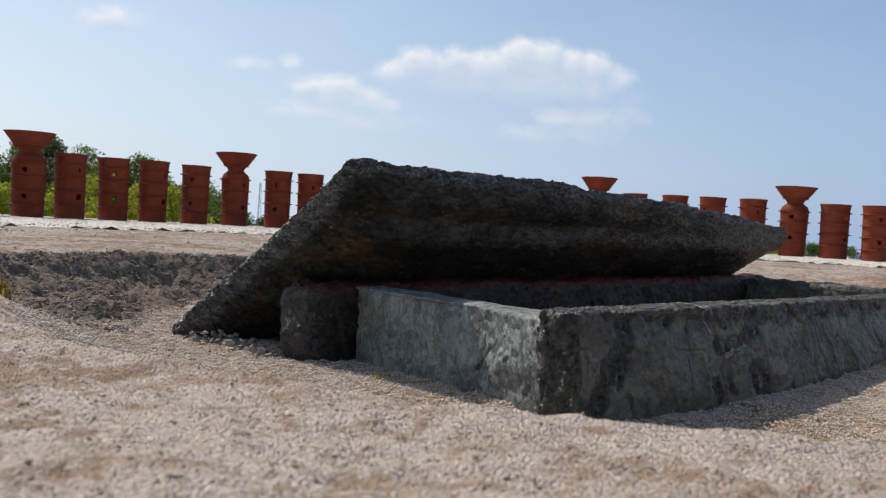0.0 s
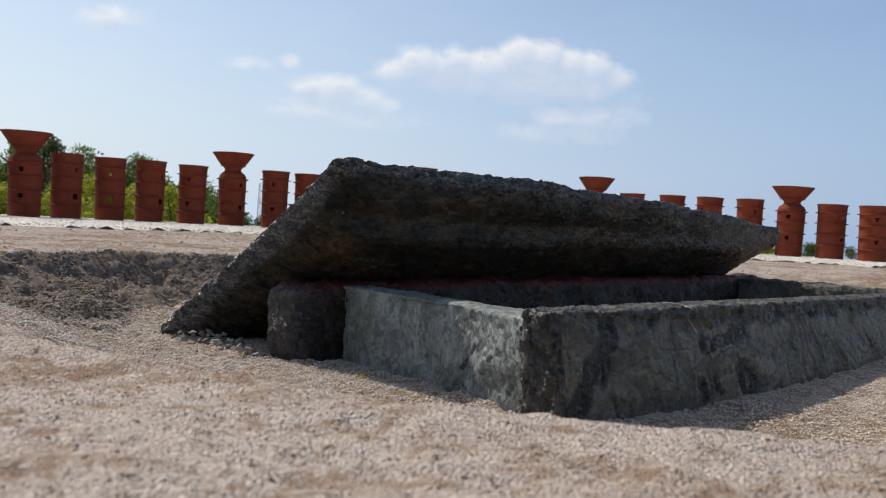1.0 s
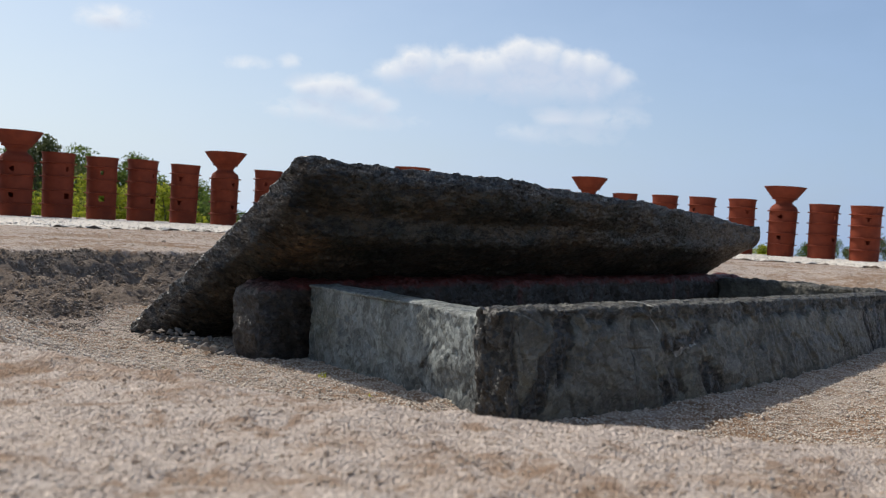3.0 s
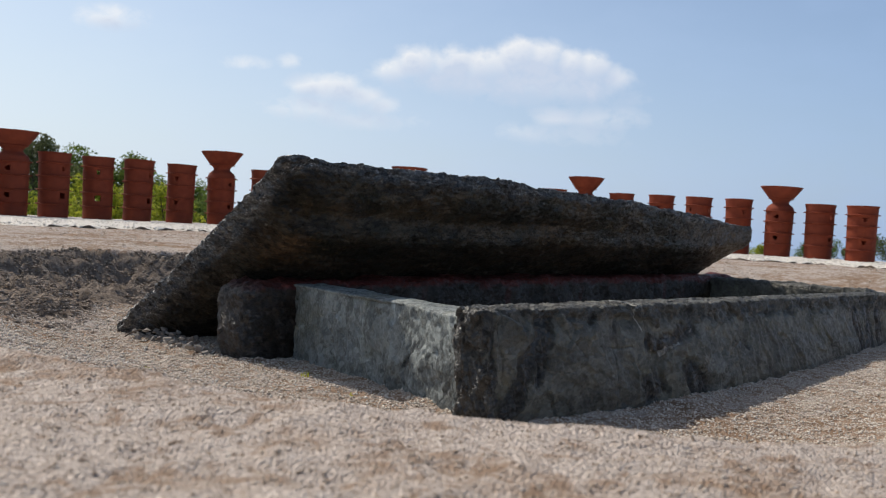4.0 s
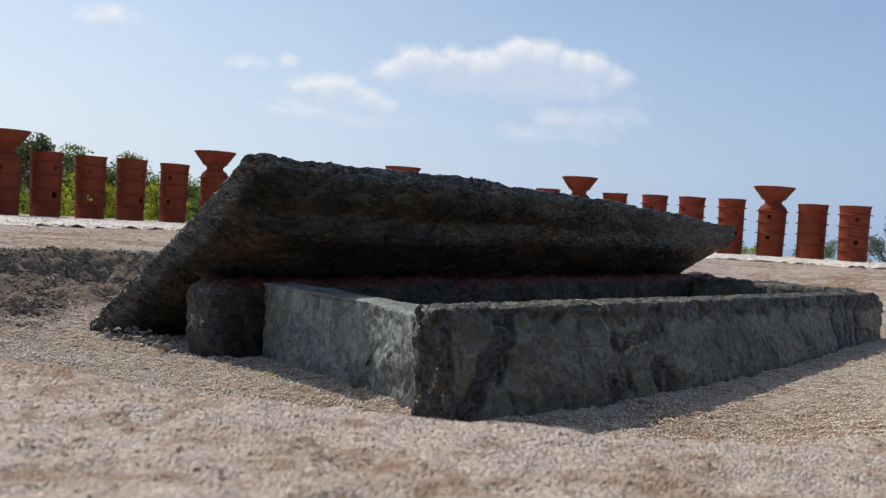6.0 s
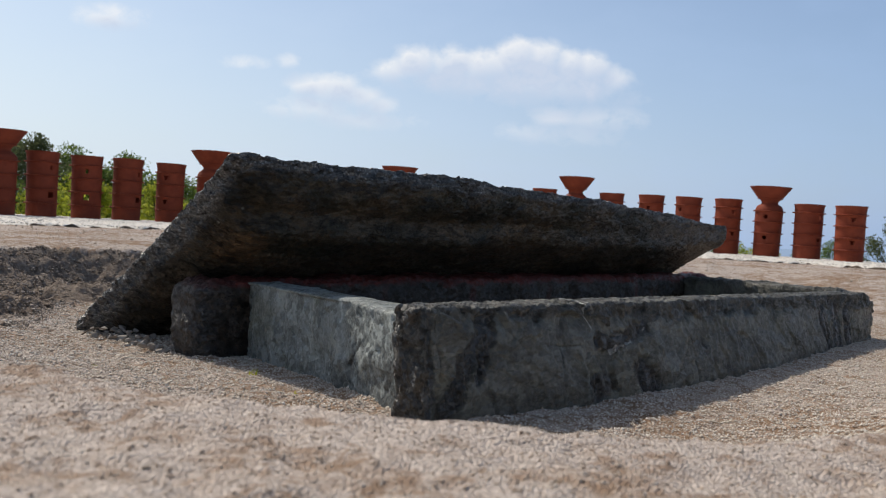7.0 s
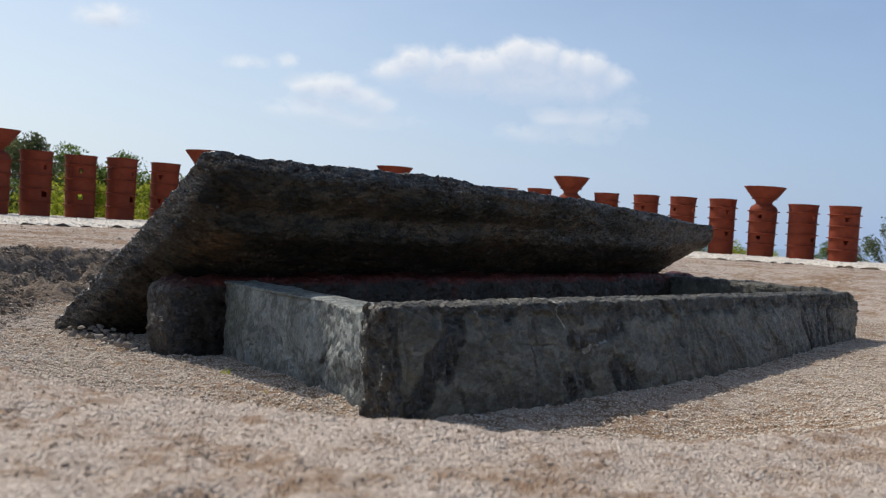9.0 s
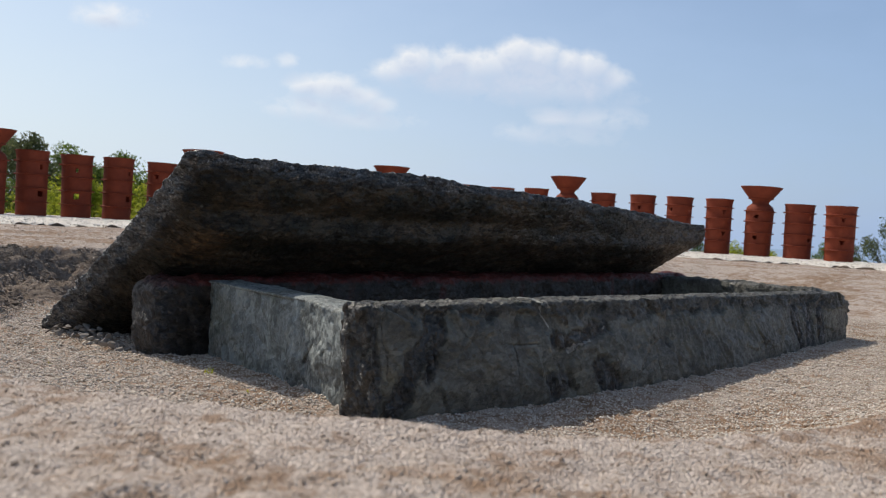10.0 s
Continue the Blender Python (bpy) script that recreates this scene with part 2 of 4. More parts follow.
def lid_material():
    m, n = material("lid_schist")
    p = n.add("TexCoord").outputs["Object"]
    flake = n.noise(n.mapped(p, (0.45, 1.0, 1.9)), 40, 8, 0.72, 0.4)
    grain = n.noise(p, 130, 5, 0.75)
    mott = n.noise(n.mapped(p, (0.6, 1, 1.2)), 5, 7, 0.64, 0.4)
    weather = n.add("Attribute", attribute_name="weather").outputs["Fac"]
    # sound stone below: brown-black with olive and umber films
    c = n.mix(n.ramp(mott, [(0.40, 0.0), (0.60, 1.0)]), (0.028, 0.026, 0.018), (0.092, 0.066, 0.042))
    c = n.mix(n.math("MULTIPLY", n.ramp(flake, [(0.50, 0.0), (0.68, 1.0)]), 0.5), c, (0.062, 0.058, 0.045))
    # the lid's colour darkens towards its near end
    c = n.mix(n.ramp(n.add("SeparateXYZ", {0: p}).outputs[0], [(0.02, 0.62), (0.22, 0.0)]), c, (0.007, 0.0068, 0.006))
    # grey weathered skin on the upper arris and the outer end
    skin_col = n.mix(n.ramp(flake, [(0.36, 0.0), (0.66, 1.0)]), (0.014, 0.014, 0.0137), (0.15, 0.15, 0.146))
    # pale flecks that paint glints into the skin's colour
    skin_col = n.mix(n.math("MULTIPLY", n.ramp(grain, [(0.54, 0.0), (0.66, 1.0)]), 0.75), skin_col, (0.52, 0.52, 0.51))
    c = n.mix(n.ramp(n.math("ADD", weather, n.math("MULTIPLY", n.math("SUBTRACT", mott, 0.5), 1.0)), [(0.25, 0.0), (0.75, 1.0)]), c, skin_col)
    # lichen dots and a rust stain over the end stones
    dots = n.ramp(n.add("TexVoronoi", {"Vector": p, "Scale": 9.0}).outputs[0], [(0.03, 1.0), (0.06, 0.0)])
    c = n.mix(n.math("MULTIPLY", dots, 0.55), c, (0.42, 0.40, 0.34))
    d = n.add("VectorMath", {0: n.mapped(p, (0.8, 0.22, 1.0)), 1: (0.112, -0.20, 0.10)}, operation="DISTANCE").outputs[1]
    rust = n.math("MULTIPLY", n.ramp(n.math("ADD", d, n.math("MULTIPLY", n.math("SUBTRACT", flake, 0.5), 0.30)), [(0.01, 1.0), (0.07, 0.0)]), 0.85)
    c = n.mix(rust, c, n.mix(grain, (0.055, 0.032, 0.016), (0.21, 0.135, 0.075)))
    ragged = n.add("TexNoise", {"Vector": p, "Scale": 24.0, "Detail": 4.0, "Roughness": 0.65}).outputs[1]
    rough = n.math("ADD", 0.55, n.math("MULTIPLY", weather, 0.75))
    h = n.math("ADD", n.math("MULTIPLY", grain, 0.002), n.math("MULTIPLY", flake, 0.005))
    tones = None
    for scale, steep in ((24.0, 1.1), (58.0, 1.6), (135.0, 1.9)):
        slope, tint = facets(n, p, scale, (0.42, 0.9, 1.0), scale, ragged)
        h = n.math("ADD", h, n.math("MULTIPLY", slope, n.math("MULTIPLY", rough, steep / scale)))
        tones = tint if tones is None else n.math("ADD", tones, tint)
    c = n.mix(0.85, c, n.mix(1.0, c, n.ramp(n.math("DIVIDE", tones, 3.0), [(0.28, 0.28), (0.72, 1.75)]), "MULTIPLY"))
    finish(n, c, n.ramp(grain, [(0.35, 0.22), (0.65, 0.48)]), h, 1.0, 1.0, n.math("ADD", n.math("MULTIPLY", weather, 0.55), 0.20))
    return m


def clay_material():
    m, n = material("terracotta")
    p = n.add("TexCoord").outputs["Object"]
    tone = n.add("ObjectInfo").outputs["Random"]
    a = n.noise(p, 7, 5, 0.6)
    brush = n.noise(n.mapped(p, (1, 1, 9)), 9, 4, 0.6)
    c = n.mix(n.ramp(a, [(0.3, 0.0), (0.7, 1.0)]), (0.145, 0.024, 0.009), (0.245, 0.046, 0.017))
    c = n.mix(n.math("MULTIPLY", tone, 0.45), c, (0.17, 0.036, 0.018))
    c = n.mix(n.math("MULTIPLY", n.ramp(n.noise(p, 22, 5, 0.7), [(0.58, 0.0), (0.72, 1.0)]), 0.25), c, (0.12, 0.035, 0.02))
    finish(n, c, 0.78, n.math("ADD", brush, n.math("MULTIPLY", a, 0.5)), 0.35, 0.006, 0.3)
    return m


def gravel_material(name, stops, rough=0.9):
    m, n = material(name)
    r = n.add("NewGeometry").outputs["Random Per Island"]
    p = n.add("TexCoord").outputs["Object"]
    c = n.ramp(r, stops)
    g = n.noise(p, 120, 3, 0.6)
    c = n.mix(n.math("MULTIPLY", g, 0.35), c, tuple(0.6 * v for v in stops[0][1]))
    finish(n, c, rough, g, 0.3, 0.002, 0.2)
    return m


def leaf_material(name, dark, light):
    m, n = material(name)
    r = n.add("NewGeometry").outputs["Random Per Island"]
    p = n.add("NewGeometry").outputs["Position"]
    f = n.math("ADD", n.math("MULTIPLY", r, 0.6), n.math("MULTIPLY", n.noise(p, 0.9, 3), 0.5))
    c = n.ramp(f, [(0.25, dark), (0.85, light)])
    b = n.add("BsdfPrincipled", {"Base Color": c, "Roughness": 0.55, "Specular IOR Level": 0.3})
    t = n.add("BsdfTranslucent", {0: c})
    s = n.add("MixShader", {0: 0.45, 1: b.outputs[0], 2: t.outputs[0]})
    n.tree.links.new(s.outputs[0], n.add("OutputMaterial").inputs[0])
    return m


def bark_material():
    m, n = material("bark")
    p = n.add("TexCoord").outputs["Object"]
    g = n.noise(n.mapped(p, (1, 1, 0.2)), 14, 5, 0.65)
    finish(n, n.mix(g, (0.05, 0.038, 0.028), (0.17, 0.14, 0.11)), 0.9, g, 0.6, 0.02)
    return m


EARTH = ground_material()
SLAB = stone_material("green_schist", (0.150, 0.152, 0.130), (0.072, 0.073, 0.063), (0.0165, 0.0163, 0.0155), pale=0.08, plates=0.34, run=(0.5, 1.0, 0.9))
SLAB_PALE = stone_material("pale_schist", (0.27, 0.298, 0.29), (0.13, 0.147, 0.144), (0.045, 0.047, 0.045), pale=0.5, plates=0.36)
SLAB_RED = stone_material("painted_schist", (0.062, 0.052, 0.044), (0.026, 0.022, 0.018), (0.020, 0.0195, 0.019), red=True, pale=0.8, plates=0.7, run=(0.6, 1.0, 0.9))
LID = lid_material()
CLAY = clay_material()
GRIT = gravel_material("pale_grit", [(0.0, (0.36, 0.27, 0.20)), (0.3, (0.46, 0.37, 0.29)), (0.8, (0.55, 0.46, 0.37)), (1.0, (0.70, 0.64, 0.56))])
GRAVEL = gravel_material("beige_gravel", [(0.0, (0.44, 0.365, 0.29)), (0.35, (0.62, 0.54, 0.45)), (0.75, (0.755, 0.685, 0.60)), (1.0, (0.83, 0.79, 0.73))])
WHITE = gravel_material("white_gravel", [(0.0, (0.62, 0.57, 0.50)), (0.5, (0.76, 0.72, 0.65)), (1.0, (0.86, 0.83, 0.77))])
SOIL = gravel_material("soil_clod", [(0.0, (0.18, 0.145, 0.115)), (0.5, (0.30, 0.25, 0.205)), (1.0, (0.47, 0.405, 0.345))])
RUBBLE = gravel_material("rubble", [(0.0, (0.17, 0.155, 0.14)), (0.5, (0.28, 0.26, 0.235)), (1.0, (0.44, 0.41, 0.37))])
BARK = bark_material()
LEAVES = [leaf_material("leaf_deep", (0.05, 0.095, 0.02), (0.22, 0.30, 0.065)), leaf_material("leaf_fresh", (0.20, 0.25, 0.024), (0.60, 0.61, 0.07)),
          leaf_material("leaf_dry", (0.07, 0.09, 0.04), (0.19, 0.21, 0.09))]


# ---- geometry helpers ----
def hash3(ix, iy, iz, seed):
    h = (ix * 374761393 + iy * 668265263 + iz * 2147483647 + seed * 974634541) & 0xFFFFFFFF
    h = ((h ^ (h >> 13)) * 1274126177) & 0xFFFFFFFF
    h = ((h ^ (h >> 16)) * 2246822519) & 0xFFFFFFFF
    return ((h ^ (h >> 15)) & 0xFFFFFF) / float(0xFFFFFF)


def vnoise(p, seed=0):
    """Smooth value noise in -1..1 at an array of places."""
    i = np.floor(p).astype(np.int64)
    f = p - i
    f = f * f * f * (f * (f * 6 - 15) + 10)
    out = 0
    for dx in (0, 1):
        for dy in (0, 1):
            for dz in (0, 1):
                wgt = (f[:, 0] if dx else 1 - f[:, 0]) * (f[:, 1] if dy else 1 - f[:, 1]) * (f[:, 2] if dz else 1 - f[:, 2])
                out = out + wgt * hash3(i[:, 0] + dx, i[:, 1] + dy, i[:, 2] + dz, seed)
    return out * 2 - 1


def fbm(p, scale, octaves=4, gain=0.5, seed=0):
    p = np.asarray(p, float) * scale
    out, amp = 0, 1.0
    for k in range(octaves):
        out = out + amp * vnoise(p * (2.03 ** k) + 17.3 * k, seed + k)
        amp *= gain
    return out


def facet(p, scale, seed=0):
    """Broken-stone relief: each nearest cell has its own height and tilt."""
    p = np.asarray(p, float) * scale
    base = np.floor(p).astype(np.int64)
    best = np.full(len(p), 9.0)
    val = np.zeros(len(p))
    for dx in (-1, 0, 1):
        for dy in (-1, 0, 1):
            for dz in (-1, 0, 1):
                i, j, k = base[:, 0] + dx, base[:, 1] + dy, base[:, 2] + dz
                c = np.stack([i + hash3(i, j, k, seed), j + hash3(i, j, k, seed + 1), k + hash3(i, j, k, seed + 2)], -1)
                d = p - c
                dist = (d * d).sum(1)
                tilt = np.stack([hash3(i, j, k, seed + 3), hash3(i, j, k, seed + 4), hash3(i, j, k, seed + 5)], -1) * 2 - 1
                h = (hash3(i, j, k, seed + 6) - 0.5) + 1.1 * (d * tilt).sum(1)
                near = dist < best
                best = np.where(near, dist, best)
                val = np.where(near, h, val)
    return val


def ridged(p, scale, octaves=4, gain=0.55, seed=0):
    """Sharp-crested relief in about -0.5..0.5."""
    p = np.asarray(p, float) * scale
    out, amp, total = 0, 1.0, 0.0
    for k in range(octaves):
        out = out + amp * (1 - 2 * np.abs(vnoise(p * (2.07 ** k) + 9.1 * k, seed + k)))
        total += amp
        amp *= gain
    return out / total


def warped(p, amount, scale, seed):
    return p + amount * np.stack([fbm(p, scale, 3, 0.5, seed + 50 * k) for k in range(3)], -1)


def mesh_of(name, verts, faces, mat, smooth=True):
    me = bpy.data.meshes.new(name)
    verts = np.asarray(verts, np.float32)
    faces = np.asarray(faces, np.int32)
    k = faces.shape[1]
    me.vertices.add(len(verts))
    me.vertices.foreach_set("co", verts.ravel())
    me.loops.add(faces.size)
    me.loops.foreach_set("vertex_index", faces.ravel())
    me.polygons.add(len(faces))
    me.polygons.foreach_set("loop_start", np.arange(0, faces.size, k, dtype=np.int32))
    me.polygons.foreach_set("use_smooth", np.full(len(faces), smooth))
    me.materials.append(mat)
    me.update(calc_edges=True)
    me.validate()
    return me


def part(name, me, parent, label=""):
    ob = new(name, me)
    ob.parent = parent
    return tagged(ob, label)


# the cist's own axes: a along it, b across it towards the open side
C0, E1, E2 = np.array([0.276, 2.02]), np.array([0.690, 0.724]), np.array([0.724, -0.690])


def to_world(a, b):
    return C0[0] + a * E1[0] + b * E2[0], C0[1] + a * E1[1] + b * E2[1]


def to_cist(x, y):
    return (x - C0[0]) * E1[0] + (y - C0[1]) * E1[1], (x - C0[0]) * E2[0] + (y - C0[1]) * E2[1]


CIST = Matrix(((E1[0], E2[0], 0, C0[0]), (E1[1], E2[1], 0, C0[1]), (0, 0, 1, 0), (0, 0, 0, 1)))
RING, RADIUS = (0.4, 7.4), 7.25


def smooth(t):
    t = np.clip(t, 0, 1)
    return t * t * (3 - 2 * t)


def ground_height(x, y, fine=True, with_bank=False):
    """Flat top of the mound with a hollow dug round the cist; the land falls away beyond the ring."""
    a, b = to_cist(x, y)
    q = np.stack([x, y, 0 * x], -1).reshape(-1, 3)
    wob = fbm(q, 1.6, 3, 0.5, 5).reshape(x.shape)
    half_a = np.where(a > 1.8, 4.6, 2.8)
    u, v = (a - 1.8) / half_a, (b + 0.8) / 1.95
    corner = np.exp(-(((a + 0.75) / 0.7) ** 2 + ((b + 2.35) / 0.7) ** 2))
    s = (np.abs(u) ** 4 + np.abs(v) ** 4) ** 0.25 + 0.07 * corner + 0.022 * wob
    back = smooth((-b - 1.5) / 0.6) * smooth((2.4 - a) / 1.2)
    wide = np.where(a > 1.8, 0.30 + 0.35 * smooth((a - 2.2) / 2.0), 0.30)
    wide = wide * (1 - back) + 0.26 * back
    t = np.clip((1 - s) / wide, 0, 1)
    soft = np.where(t < 0.06, 20.0 * t * t, 0.072 + (1 - (1 - (t - 0.06) / 0.94) ** 2.2) * 0.928)
    steep = np.clip(t * 2.8, 0, 1) * 0.42 + 0.58 * np.clip(t * 1.05, 0, 1)
    depth = soft * (1 - back) + steep * back
    floor = -0.245 - 0.015 * np.exp(-(((a - 1.1) / 0.9) ** 2 + ((b - 0.1) / 0.4) ** 2)) - 0.03 * np.exp(-(((a - 0.7) / 0.8) ** 2 + ((b - 0.42) / 0.26) ** 2)) + 0.04 * smooth((-b - 1.6) / 0.5)
    z = floor * depth
    bank = np.clip(t * 14, 0, 1) * np.clip((0.95 - t) * 5, 0, 1) * back
    z = z - 0.036 * smooth((2.0 - y) / 0.8) - 0.02 * smooth((x - 0.35) / 0.5) * smooth((2.0 - y) / 0.8) + 0.016 * smooth((-x - 0.8) / 1.0)
    r = np.hypot(x - RING[0], y - RING[1])
    z = np.where(r > 8.6, z - 6.5 * smooth((r - 8.6) / 16.0), z)
    z = z - 9.0 * smooth((r - 60) / 300)
    if fine:
        near = np.clip((9 - r) / 2, 0, 1) + 0.6
        z = z + near * ((0.002 + 0.0014 * smooth((3.0 - y) / 1.0)) * fbm(q, 5, 3, 0.55, 9).reshape(x.shape) + 0.0035 * fbm(q, 28, 3, 0.6, 13).reshape(x.shape))
        z = z + bank * 0.024 * fbm(q, 11, 5, 0.65, 21).reshape(x.shape)
    if with_bank:
        return z, bank
    return z


def axis(lo, hi, step, reach_lo, reach_hi, n):
    mid = np.arange(lo, hi, step)
    g = np.linspace(0, 1, n + 1)[1:]

    def out(reach):
        k = math.log(reach / step) / 1.0
        return step * (np.exp(k * g) - 1) / (math.exp(k) - 1) * reach / step

    return np.concatenate([lo - out(reach_lo)[::-1], mid, mid[-1] + out(reach_hi)])


gx = axis(-2.6, 3.4, 0.0165, 3500, 3500, 110)
gy = axis(0.25, 5.2, 0.0165, 600, 4200, 110)
GX, GY = np.meshgrid(gx, gy)
GZ, BANK = ground_height(GX, GY, True, True)
# clods that stand out of the bank
where = BANK.ravel() > 0.01
spot = np.stack([GX.ravel(), GY.ravel(), GZ.ravel()], -1)[where]
CLOD = np.zeros(GX.size)
warp_spot = warped(spot, 0.03, 9, 301)
CLOD[where] = BANK.ravel()[where] * (0.009 * facet(warp_spot, 7, 305) + 0.011 * facet(warp_spot, 19, 311) + 0.011 * facet(warp_spot, 42, 317))
CLOD = CLOD.reshape(GX.shape)
GZ = GZ + CLOD * 0.75
GX, GY = GX + CLOD * 0.6 * E2[0], GY + CLOD * 0.6 * E2[1]
nx, ny = len(gx), len(gy)
idx = np.arange(nx * ny).reshape(ny, nx)
quads = np.stack([idx[:-1, :-1], idx[:-1, 1:], idx[1:, 1:], idx[1:, :-1]], -1).reshape(-1, 4)
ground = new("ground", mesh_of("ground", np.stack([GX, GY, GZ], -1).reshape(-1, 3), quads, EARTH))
layer = ground.data.attributes.new("bank", "FLOAT", "POINT")
layer.data.foreach_set("value", BANK.ravel().astype(np.float32))
tagged(ground, "bare beige decomposed-granite earth with a shallow dug hollow", "ground", kind="structure")


def terraced(x, steps, sharp=0.35):
    """Levels with short risers, as where thin plates have split away."""
    k = np.floor(x * steps)
    f = x * steps - k
    return (k + smooth((f - 0.5) / sharp + 0.5)) / steps


def laminated(q, across, thick, along, seed):
    """Beds of a layered stone, each standing out by its own amount along its length; across is the height through the beds."""
    lev = across / thick + 0.9 * fbm(q, 2.6, 3, 0.5, seed) + 0.35 * fbm(q, 15, 2, 0.5, seed + 4)
    k = np.floor(lev)
    f = lev - k
    out = 0
    for j, wgt in ((0, 1 - smooth((f - 0.72) / 0.28)), (1, smooth((f - 0.72) / 0.28))):
        out = out + wgt * vnoise(np.stack([q[:, 0] * along, q[:, 1] * along, (k + j) * 5.37], -1), seed + 9)
    return out + 0.35 * (1 - (2 * f - 1) ** 2)


def capsule(x, y, p, q, r):
    """1 inside a rounded stroke from p to q, falling to 0 over its rim."""
    d = np.array(q) - np.array(p)
    t = np.clip(((x - p[0]) * d[0] + (y - p[1]) * d[1]) / max(1e-9, float(d @ d)), 0, 1)
    return smooth(1.5 - np.hypot(x - p[0] - t * d[0], y - p[1] - t * d[1]) / r)


def rough_slab(name, size, cell, radius, mat, shape, fine_end=0.0):
    """A stone slab: a box of that size cut into small cells, its edges rounded, then bent and roughened by shape()."""
    L, B, H = size
    n = [max(2, int(round(d / c))) for d, c in zip(size, cell)]
    verts, faces, base = [], [], 0
    for ax in range(3):
        o = [k for k in range(3) if k != ax]
        gu, gv = np.meshgrid(np.linspace(0, 1, n[o[0]] + 1), np.linspace(0, 1, n[o[1]] + 1), indexing="ij")
        for sgn in (0, 1):
            q = np.zeros(gu.shape + (3,))
            q[..., o[0]], q[..., o[1]], q[..., ax] = gu, gv, sgn
            ids = base + np.arange(gu.size).reshape(gu.shape)
            f = np.stack([ids[:-1, :-1], ids[1:, :-1], ids[1:, 1:], ids[:-1, 1:]], -1).reshape(-1, 4)
            flip = (sgn == 1) == (ax == 1)
            faces.append(f[:, ::-1] if flip else f)
            verts.append(q.reshape(-1, 3))
            base += gu.size
    v = np.concatenate(verts)
    # closer cells towards the near end
    v[:, 0] = v[:, 0] * (1 - fine_end) + fine_end * v[:, 0] ** 2
    v = v * np.array(size)
    f = np.concatenate(faces)
    key = np.round(v * 1e5).astype(np.int64)
    _, first, inv = np.unique(key, axis=0, return_index=True, return_inverse=True)
    v, f = v[first], inv.reshape(-1)[f]
    inner = np.clip(v, radius, np.array(size) - radius)
    d = v - inner
    ln = np.linalg.norm(d, axis=1, keepdims=True)
    nrm = d / np.maximum(ln, 1e-9)
    v = np.where(ln > 1e-9, inner + nrm * radius, v)
    v, marks = shape(v, nrm)
    me = mesh_of(name, v, f, mat)
    for mark, values in marks.items():
        me.attributes.new(mark, "FLOAT", "POINT").data.foreach_set("value", np.asarray(values, np.float32))
    ob = new(name, me)
    ob.matrix_world = CIST
    return ob


# ---- the stone cist ----
def chipped(v, nrm, face, fine, seed, stretch=(1, 1, 1)):
    """Shallow broken planes and a fine grain over a stone's faces."""
    st = np.array(stretch)
    u = warped(v, 0.03, 7, seed)
    d = face * (0.8 * facet(u * st, 5.5, seed + 3) + 0.5 * facet(u * st, 13, seed + 5) + 0.7 * fbm(v, 1.6, 2, 0.5, seed + 1)) + fine * (facet(u * st, 26, seed + 9) + 0.8 * fbm(v, 55, 3, 0.65, seed + 11))
    return v + nrm * d[:, None]


def hammered(v, seed):
    """Lumps and hollows of a knapped edge."""
    u = warped(v, 0.018, 14, seed)
    return 0.5 * ridged(u, 13, 3, 0.6, seed + 1) + 0.8 * facet(u, 24, seed + 2) + 0.7 * facet(u, 52, seed + 3) + 0.4 * fbm(v, 95, 2, 0.6, seed + 4)


